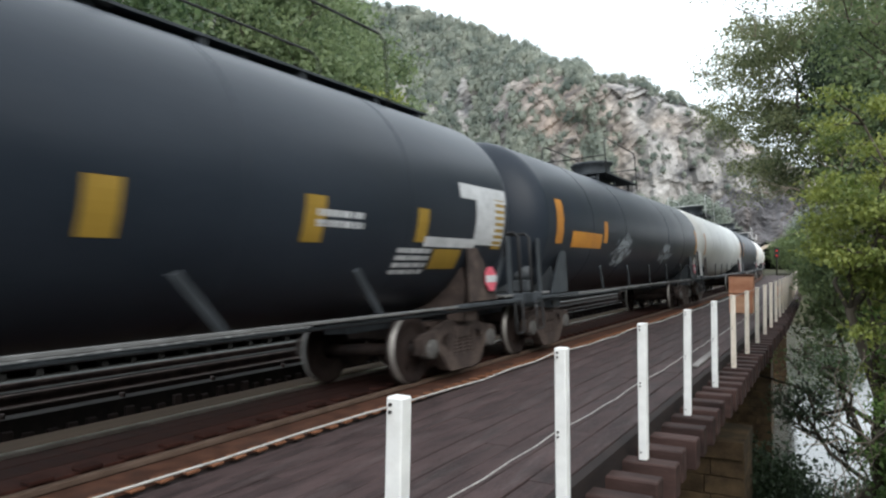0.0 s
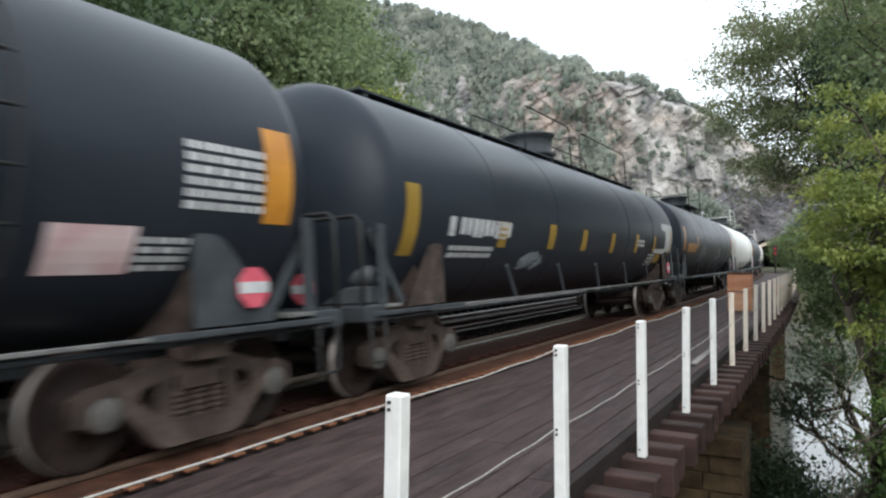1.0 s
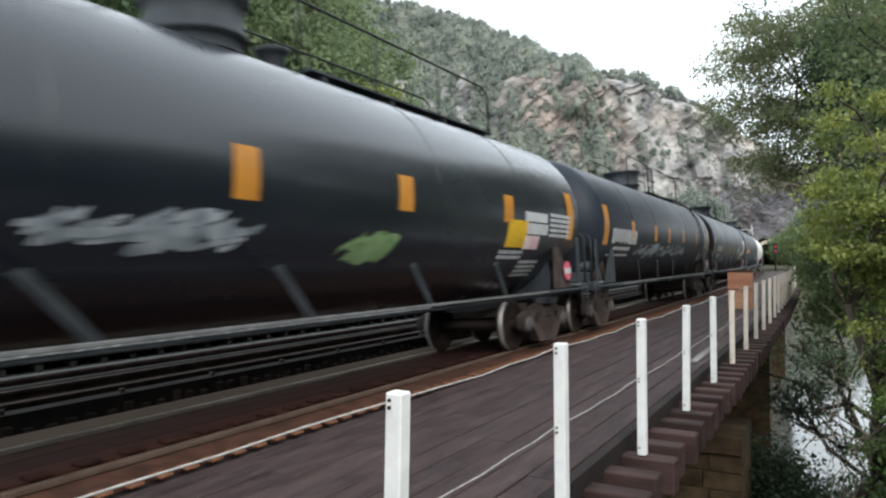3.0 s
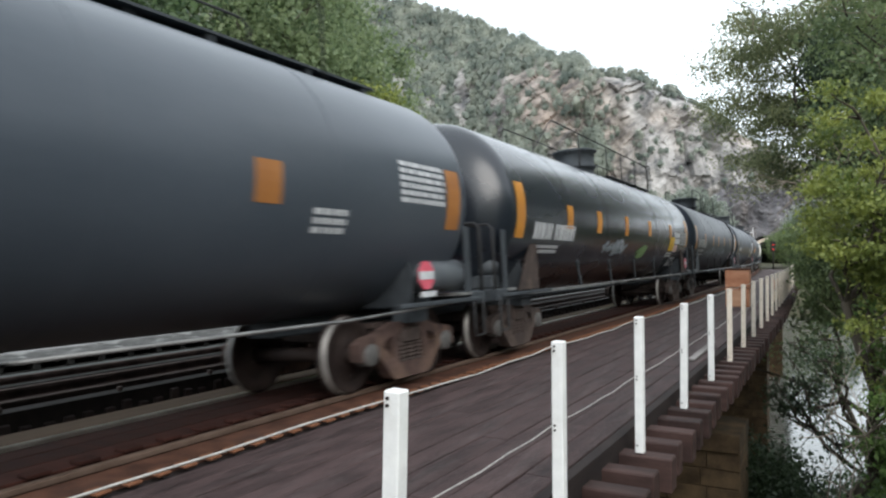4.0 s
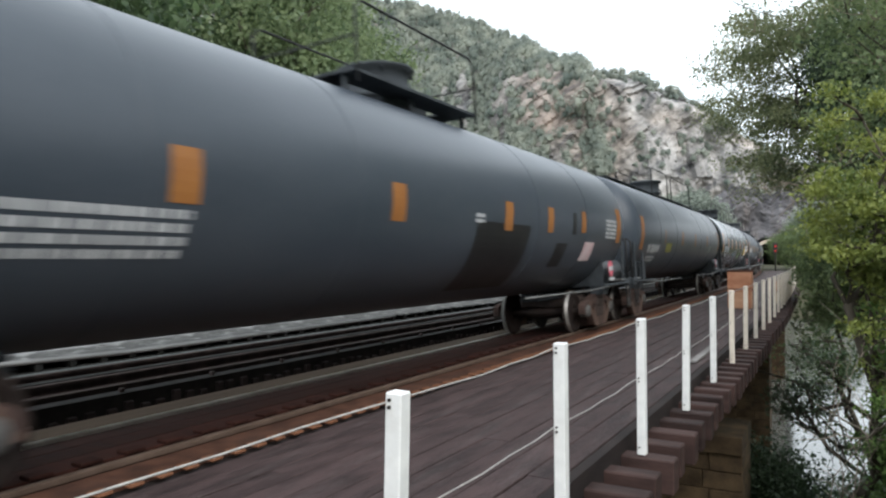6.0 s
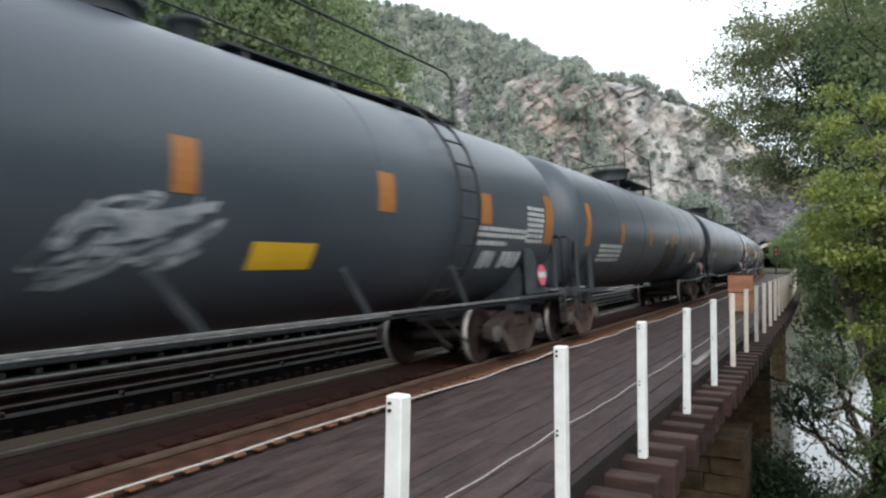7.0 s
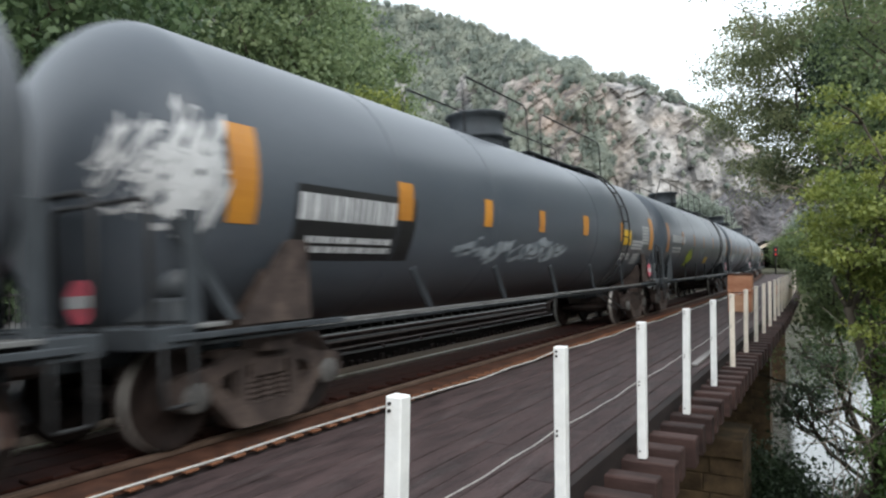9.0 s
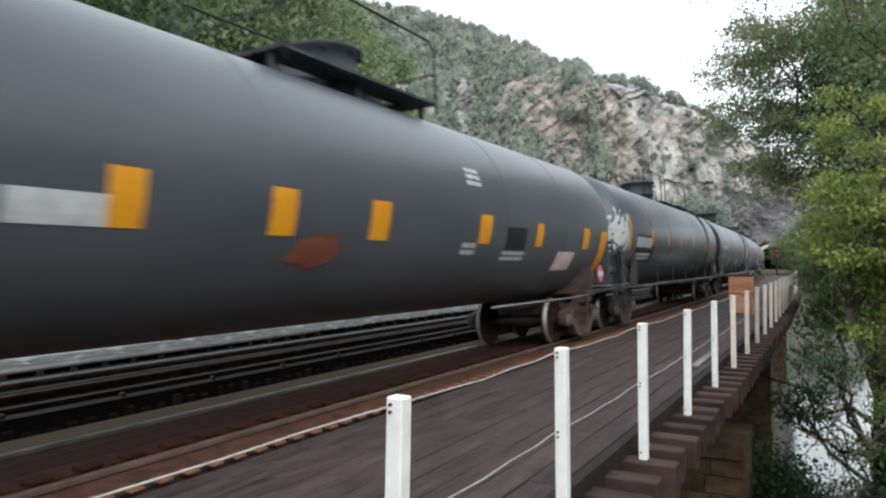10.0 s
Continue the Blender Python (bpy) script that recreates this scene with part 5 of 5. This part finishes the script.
# behind the train
tree((-34, 20, -0.3), (-34, 20, 9), (7, 6, 9.5), 0.4, G, 11, 330, 85, 0.36, 0.7, "dark green tree behind the yard")
tree((-31, 27.5, -0.3), (-31, 27.5, 9.5), (6.5, 6, 10), 0.4, G, 12, 330, 85, 0.36, 0.7, "dark green tree behind the yard")
tree((-25.5, 27, -0.3), (-25.5, 27, 9), (4.6, 5, 9), 0.35, M["leaf_pale"], 13, 260, 85, 0.3, 0.6, "grey-green tree behind the yard")
tree((-29.6, 33.8, -0.3), (-29.6, 33.8, 10.5), (5.2, 5, 11), 0.4, M["leaf_pale"], 14, 330, 85, 0.34, 0.7, "light green tree behind the yard")
tree((-30.4, 41.1, -0.3), (-30.4, 41.1, 9.8), (5.0, 5, 10), 0.35, M["leaf_pale"], 15, 300, 85, 0.32, 0.65, "light green tree behind the yard")
tree((-22, 13, -0.3), (-22, 13, 8), (4.5, 4.5, 8), 0.3, G, 16, 260, 85, 0.3, 0.6, "dark green tree behind the railing")
tree((-27, 33, -0.3), (-21.6, 30.5, 8.6), (2.0, 2.0, 2.2), 0.2, Y, 17, 50, 60, 0.24, 0.4, "yellow-green young tree behind the yard")
for i in range(12):
    shrub((-21.5 - 0.9 * (i % 3) - 0.25 * i, 6 + 3.2 * i, -0.3), (2.0, 2.2, 1.9), G, 60 + i, 60, 70, 0.24, "dark green shrub behind the railing")
# far trees past the end of the bridge, in the haze-paled leaf colours
for i, (x, y, h) in enumerate(((-33, 140, 8), (-24.5, 150, 12), (-24, 134, 13), (-42, 128, 10), (-4, 160, 12))):
    tree((x, y, -1), (x, y, h * 0.55), (6.0, 6, h * 0.5), 0.35, M["leaf_hazed"], 30 + i, 200, 60, 0.55, 0.8, "distant green tree past the bridge")
tree((-6.6, 135.5, -1), (-7.4, 135, 3.4), (4.2, 4, 3.9), 0.2, A, 36, 130, 90, 0.3, 0.5, "grey-green tree at the far end of the bridge")
# river side
tree((3.8, 34, -6.5), (1.4, 34, 8.6), (7.0, 6, 6.2), 0.4, M["leaf_olive"], 21, 400, 240, 0.125, 0.44, "tall olive-green tree leaning over the river", bare=40, limbs=16, gaps=0.02, flat=0.5)
# dark leaves stand in for the shaded core, placed to fit the camera's view
tree((1.9, 28.0, -6.3), (0.75, 29.9, 8.1), (1.9, 2.2, 2.6), 0.22, M["leaf_shaded"], 29, 130, 110, 0.15, 0.36, "tree in shade-dark leaves, filling the core of the crowns", hollow=0.0, bare=12, flat=0.55)
tree((1.6, 15.5, -5.4), (4.4, 22, 7.0), (5.0, 5, 6.6), 0.3, A, 22, 360, 140, 0.14, 0.42, "grey-green tree with bare twigs on the river bank", bare=36, limbs=14, flat=0.5, gaps=-0.1)
# two trees out of view to the right, added to shade the bank
tree((8.5, 6.5, -4.5), (8.2, 6.5, 1.6), (4.2, 4.5, 4.6), 0.3, G, 27, 330, 80, 0.22, 0.5, "dark green tree out of view, added to shade the bank")
tree((9.5, 14.5, -4.8), (9.2, 14.5, 2.2), (4.2, 4.5, 5.2), 0.3, G, 28, 330, 80, 0.22, 0.5, "dark green tree out of view, added to shade the bank")
tree((-0.05, 14.36, -5.4), (0.85, 15.1, 2.6), (1.6, 1.8, 2.15), 0.13, Y, 23, 78, 170, 0.09, 0.2, "yellow-green young tree beside the bridge", hollow=0.4, gaps=0.16, limbs=8, flat=0.42)
tree((2.4, 13.0, -5.4), (1.3, 14.2, -1.0), (0.95, 1.5, 2.3), 0.1, M["leaf_bright"], 24, 120, 150, 0.09, 0.21, "green young tree beside the bridge", hollow=0.2, bare=10, flat=0.45, gaps=0.0)
tree((1.0, 30, -6.5), (-0.1, 33.5, 0.8), (1.5, 2.6, 2.2), 0.1, A, 25, 150, 80, 0.17, 0.3, "dark green branches beside the bridge", bare=8)
tree((1.4, 24, -6.0), (-0.7, 23.1, -1.2), (1.1, 1.1, 0.9), 0.08, G, 26, 12, 30, 0.11, 0.25, "sparse dark green tree leaning over the water", limbs=7)
tree((2.0, 22.5, -6.0), (-1.15, 22.8, -2.3), (0.9, 0.9, 0.8), 0.08, M["leaf_shaded"], 37, 9, 36, 0.11, 0.18, "dark green tree leaning over the water", limbs=6)
# shrubs 0 and 3 wear the leaf colours darkened for shade
for i, (x, y, z, s) in enumerate(((-0.75, 16.5, -5.1, 1.35), (0.9, 14.3, -5.0, 1.6), (2.2, 12, -5.0, 1.6), (-1.0, 21, -6.2, 1.2), (1.5, 20, -5.8, 1.6), (2.6, 16, -5.0, 2.0), (2.2, 25, -6.6, 1.4))):
    shrub((x, y, z), (s, s, s * 0.85), (M["leaf_shaded"], G)[i not in (0, 3)], 80 + i, (38 if i in (0, 3) else 85), 110, 0.1, "green shrub on the river bank")
shrub((-1.55, 16.6, -5.3), (0.95, 0.95, 1.55), M["leaf_shaded"], 95, 75, 110, 0.1, "shrub in shade-dark green beside the stone pier")
# thin pale shrub without leaves, in front of the water
for x, y in ((0.12, 13.3),):
    root = thing("bare_shrub", Matrix.Translation((x, y, -5.2)), "thin pale shrub with bare twigs", "shrub")
    rnd = random.Random(int(100 * y))
    for i in range(6):
        bm = bmesh.new()
        tip = Vector((rnd.uniform(-0.6, 0.4), rnd.uniform(-0.5, 0.5), rnd.uniform(3.4, 5.9)))
        pts = branch(bm, (0, 0, -0.2), tip, 0.016, 0.005, rnd, 7, 5)
        for q in pts[3:]:
            for k in range(2):
                branch(bm, q, q + Vector((rnd.uniform(-0.5, 0.4), rnd.uniform(-0.4, 0.4), rnd.uniform(0.1, 0.7))), 0.006, 0.0025, rnd, 3, 4)
        part("stem", bm, M["twig"], root)
for i, (a, b) in enumerate((((2.2, 21, -3.2), (-2.6, 24.5, -1.9)), ((2.0, 22, -4.4), (-1.5, 25, -3.4)))):
    bm = bmesh.new()
    rnd = random.Random(90 + i)
    pts = branch(bm, a, b, 0.1, 0.03, rnd, 7, 8)
    limb = mesh_thing("fallen_branch", bm, M["bark"], None, "dark bare branch reaching over the water", "branch")
    for q in pts[2:]:
        for k in range(3):
            bm = bmesh.new()
            branch(bm, q, q + Vector((rnd.uniform(-0.8, 0.5), rnd.uniform(-0.5, 0.8), rnd.uniform(-0.9, 0.5))), 0.025, 0.006, rnd, 3, 5)
            part("side_twig", bm, M["bark"], limb)

for i, (a, b) in enumerate((((2.6, 22.6, 3.3), (-1.9, 22.2, 3.6)), ((2.4, 23.2, 3.9), (-1.2, 22.0, 3.2)), ((2.2, 22.4, 2.9), (-0.9, 22.6, 2.5)))):
    bm = bmesh.new()
    rnd = random.Random(190 + i)
    pts = branch(bm, a, b, 0.045, 0.012, rnd, 7, 6)
    limb = mesh_thing("bare_branch", bm, M["twig"], None, "pale bare branch hanging out of the river trees", "branch")
    for q in pts[2:]:
        for k in range(3):
            bm = bmesh.new()
            branch(bm, q, q + Vector((rnd.uniform(-1.1, 0.2), rnd.uniform(-0.4, 0.4), rnd.uniform(-0.5, 0.5))), 0.013, 0.004, rnd, 4, 5)
            part("side_twig", bm, M["twig"], limb)

# ---------------------------------------------------------------- the mountain across the river
FWD, RGT = Vector((-0.495, 0.869, 0)), Vector((0.869, 0.495, 0))


def crest(u):
    """Height of the ridge by its way along the mountain: it steps down towards the river."""
    pts = ((-330, 200), (-160, 172), (-64, 145.5), (-41.5, 135), (-24, 131), (-12.5, 130.5), (-5.5, 128), (4.5, 124.5), (13, 122), (20, 117), (24, 112.5), (31, 108.5), (38.5, 104),
           (44.5, 99), (50, 93.5), (58.5, 93.5), (64, 88), (68.5, 86.5), (76.5, 85.5), (83, 84), (93, 80), (104, 78), (112.5, 71), (127.5, 62), (141, 52), (162, 42), (178, 34), (300, 26))
    for (u0, h0), (u1, h1) in zip(pts, pts[1:]):
        if u <= u1:
            break
    w = min(max((u - u0) / (u1 - u0), 0), 1)
    return h0 + (h1 - h0) * w + 0.6 * noise.noise((u * 0.16, 5, 0))


# bare faces among the woods: way along, height, half width, half height, how far the rock stands out
FACES = ((43, 66, 9, 15, 1.5), (38, 79, 7, 4, 1.0), (54, 62, 5, 10, 2.0), (9, 73, 3.2, 11, 4.5), (-19, 79, 3.0, 6, 4.0), (1, 76, 2.2, 4, 2.0),
         (49, 45, 5, 8, 4.5), (25, 64, 3.5, 9, 1.5), (-6, 70, 2.0, 4, 2.0), (30, 76, 5, 3, 1.0))


def faces(u, z):
    """How bare the mountain is outside the great cliff, and how far the rock stands out there."""
    bare, out = 0.0, 0.0
    j = 0.35 * noise.noise((u * 0.25, z * 0.25, 11.0)) + 0.25 * noise.noise((u * 0.6, z * 0.6, 3.0))
    for fu, fz, ru, rz, o in FACES:
        q = math.hypot((u - fu) / ru, (z - fz) / rz) * 0.68 + j
        bare = max(bare, ease(1.1, 0.7, q))
        out = max(out, o * ease(1.1, 0.5, q))
    return bare, out


def cliffness(u):
    return ease(-8, 62, u)


def slope(u, v):
    """A place on the mountainside; v goes from foot to crest."""
    c = cliffness(u)
    h = crest(u)
    back = (1 - c) * 95 * v + c * (30 * v + 22 * ease(0.84, 1.0, v))
    z = -7 + (h + 7) * v
    k = noise.fractal((u * 0.022, v * 2.4, 3.0), 0.9, 2.1, 6)
    s1, s2 = z * 0.8 - u * 0.6, u * 0.8 + z * 0.6          # across and along the bedding, which climbs to the river
    wob = 2.5 * noise.noise((u * 0.1, z * 0.1, 3))
    slabs = noise.cell((s1 * 0.13 + wob * 0.1, s2 * 0.04, 0.5)) + 0.6 * noise.cell((s1 * 0.3 + wob * 0.2, s2 * 0.08, 4.5))
    pillar = noise.cell((u * 0.16 + wob * 0.15, z * 0.03, 7.5)) + 0.5 * noise.cell((u * 0.4 + wob * 0.2, z * 0.06, 2.5))
    high = ease(40, 54, z + 2 * wob)
    slabs = high * slabs + (1 - high) * pillar
    ridge = abs(noise.noise((u * 0.035, z * 0.014, 9.0)))
    crag = noise.noise((s1 * 0.3, s2 * 0.12, 6.0)) + 0.6 * noise.noise((u * 0.45, z * 0.45, 1.0))
    back += 9 * k + (0.3 + 0.7 * c) * (12 * ridge + 2.3 * slabs + 0.8 * crag)
    back -= faces(u, z)[1]
    p = FWD * (262 + back) + RGT * (u + c * 3 * k)
    return Vector((p.x, p.y, z + (1 - abs(2 * v - 1)) * 2.5 * k))


NV = 150
US = [-330 + 5.4 * i for i in range(50)] + [-60 + 0.9 * i for i in range(256)] + [172 + 6 * i for i in range(17)]
mountain = grid_thing("mountain", M["rock"], slope, US, [j / (NV - 1) for j in range(NV)], "steep wooded mountain with grey and tan rock cliffs", "mountain")


crag = bpy.data.objects["rock_outcrop"]
crag.data.polygons.foreach_set("use_smooth", [False] * len(crag.data.polygons))
mountain.data.polygons.foreach_set("use_smooth", [False] * len(mountain.data.polygons))


def crown_points():
    """Where trees stand on the mountain: dense woods, but for the bare faces and the great cliff, where shrubs hold on to ledges."""
    rnd = random.Random(5)
    out = []
    taken = set()
    for i in range(26000):
        u, v = rnd.uniform(-95, 185), rnd.random() ** 0.8
        h = crest(u)
        z = -7 + (h + 7) * v
        m = noise.noise((u * 0.07, z * 0.07, 1.7)) + 0.6 * noise.noise((u * 0.22, z * 0.22, 4.1))
        cliff = ease(60.5, 64.5, u + 4 * m + 0.06 * (z - 60)) * ease(h - 1.5, h - 5.5, z + 3 * m) * ease(16, 24, z + 8 * m)
        ledge = 0.55 if m > 0.42 else 0.014
        want = 1 - cliff * (1 - ledge)
        want *= 1 - 0.96 * faces(u, z)[0]
        spot = (int(u // 2.5), int(z // 2.4))
        if spot not in taken and rnd.random() < want:
            taken.add(spot)
            out.append((slope(u, v) + Vector((0, 0, rnd.uniform(0.2, 1.6))), (1.0 if v < 0.97 else 0.8) * rnd.uniform(2.0, 3.5) * (0.45 if cliff > 0.5 else 1.0)))
    return out


def crown_mesh(points, per, mat):
    """Rounded lumpy crowns, each a solid heart in a cloud of small leaf sprays, as one mesh."""
    g = np.random.default_rng(77)
    tall = np.array((1.0, 1.0, 1.2))
    mid = np.array([p[:] for p, r in points])
    rad = np.array([q for p, q in points])
    phase = g.uniform(0, 6.28, (len(points), 3))

    def lumps(d, ph):
        return 1 + 0.17 * np.sin(3.1 * d[..., 0] + ph[..., 0]) + 0.17 * np.sin(4.3 * d[..., 1] + ph[..., 1]) + 0.15 * np.sin(5.1 * d[..., 2] + ph[..., 2]) \
            + 0.07 * np.sin(9.7 * d[..., 0] + ph[..., 1]) + 0.07 * np.sin(11.3 * d[..., 2] + ph[..., 0])

    # hearts
    bm = bmesh.new()
    bmesh.ops.create_icosphere(bm, subdivisions=1, radius=1.0)
    ball = np.array([v.co[:] for v in bm.verts])
    tris = np.array([[v.index for v in f.verts] for f in bm.faces])
    bm.free()
    core = mid[:, None, :] + ball[None] * (rad[:, None] * 0.58 * lumps(ball[None], phase[:, None, :]))[..., None] * tall
    core_n = np.broadcast_to(ball, core.shape).reshape(-1, 3) + g.normal(0, 0.45, (core.shape[0] * core.shape[1], 3))
    core_i = (tris[None] + (np.arange(len(points)) * len(ball))[:, None, None]).reshape(-1)
    core = core.reshape(-1, 3)
    # sprays
    c, r, ph = np.repeat(mid, per, axis=0), np.repeat(rad, per), np.repeat(phase, per, axis=0)
    n = len(c)
    d = g.normal(0, 1, (n, 3)) + np.array((0.2, -0.35, 0.45))
    d /= np.linalg.norm(d, axis=1)[:, None]
    p = c + d * (r * lumps(d, ph) * g.uniform(0.55, 1.12, n))[:, None] * tall
    nn = d + g.normal(0, 0.4, (n, 3))
    nn /= np.linalg.norm(nn, axis=1)[:, None]
    a = np.cross(nn, g.normal(0, 1, (n, 3)))
    a /= np.linalg.norm(a, axis=1)[:, None]
    b = np.cross(nn, a)
    s = g.uniform(0.35, 0.9, n)[:, None]
    v = np.empty((n, 4, 3))
    v[:, 0], v[:, 1], v[:, 2], v[:, 3] = p - a * s * 0.5, p - b * s * 0.42, p + a * s * 0.5, p + b * s * 0.42
    me = bpy.data.meshes.new("hill_trees")
    me.vertices.add(len(core) + n * 4)
    me.vertices.foreach_set("co", np.concatenate((core, v.reshape(-1, 3))).ravel())
    me.loops.add(len(core_i) + n * 4)
    me.loops.foreach_set("vertex_index", np.concatenate((core_i, len(core) + np.arange(n * 4))))
    me.polygons.add(len(core_i) // 3 + n)
    me.polygons.foreach_set("loop_start", np.concatenate((np.arange(0, len(core_i), 3), len(core_i) + np.arange(n) * 4)))
    me.update(calc_edges=True)
    # each spray is shaded as part of its rounded crown
    soft = np.concatenate((core_n, np.repeat(d + 0.25 * nn + np.array((0.1, -0.2, 0.35)), 4, axis=0)))
    soft /= np.linalg.norm(soft, axis=1)[:, None]
    me.polygons.foreach_set("use_smooth", np.ones(len(me.polygons), bool))
    me.normals_split_custom_set_from_vertices(soft.tolist())
    me.materials.append(mat)
    return me


crowns = crown_points()
wood = new("hill_trees", crown_mesh(crowns, 115, M["leaf_hazed"]))
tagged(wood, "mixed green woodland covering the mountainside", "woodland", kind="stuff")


# wooded heights on the other side of the river, behind the camera's shoulder: out of view, added to darken the tank
# sides
def heights(u, v):
    # lower ahead, so that the far tanks still mirror open sky
    return (70 + 170 * v, u, -8 + (105 - 60 * ease(20, 130, u)) * ease(0, 1, v) + 6 * noise.noise((u * 0.03, v * 4, 2)))


grid_thing("hillside", M["leaf_hazed"], heights, [-420 + 20 * i for i in range(36)], [i / 14 for i in range(15)], "wooded hillside out of view across the river, added to darken the tanks", "hillside")


# ---------------------------------------------------------------- what moves
def motions():
    for n, car, sets in train:
        walk(car, [(0.5 * i, car_pose(n, 0.5 * i)) for i in range(21)])
        if -2 <= n <= 7:
            for w, a in sets:
                walk(w, [(i / 30, pose(0, a, 0.4572, -math.degrees(SPEED * i / 30 / 0.4572))) for i in range(301)])


motions()
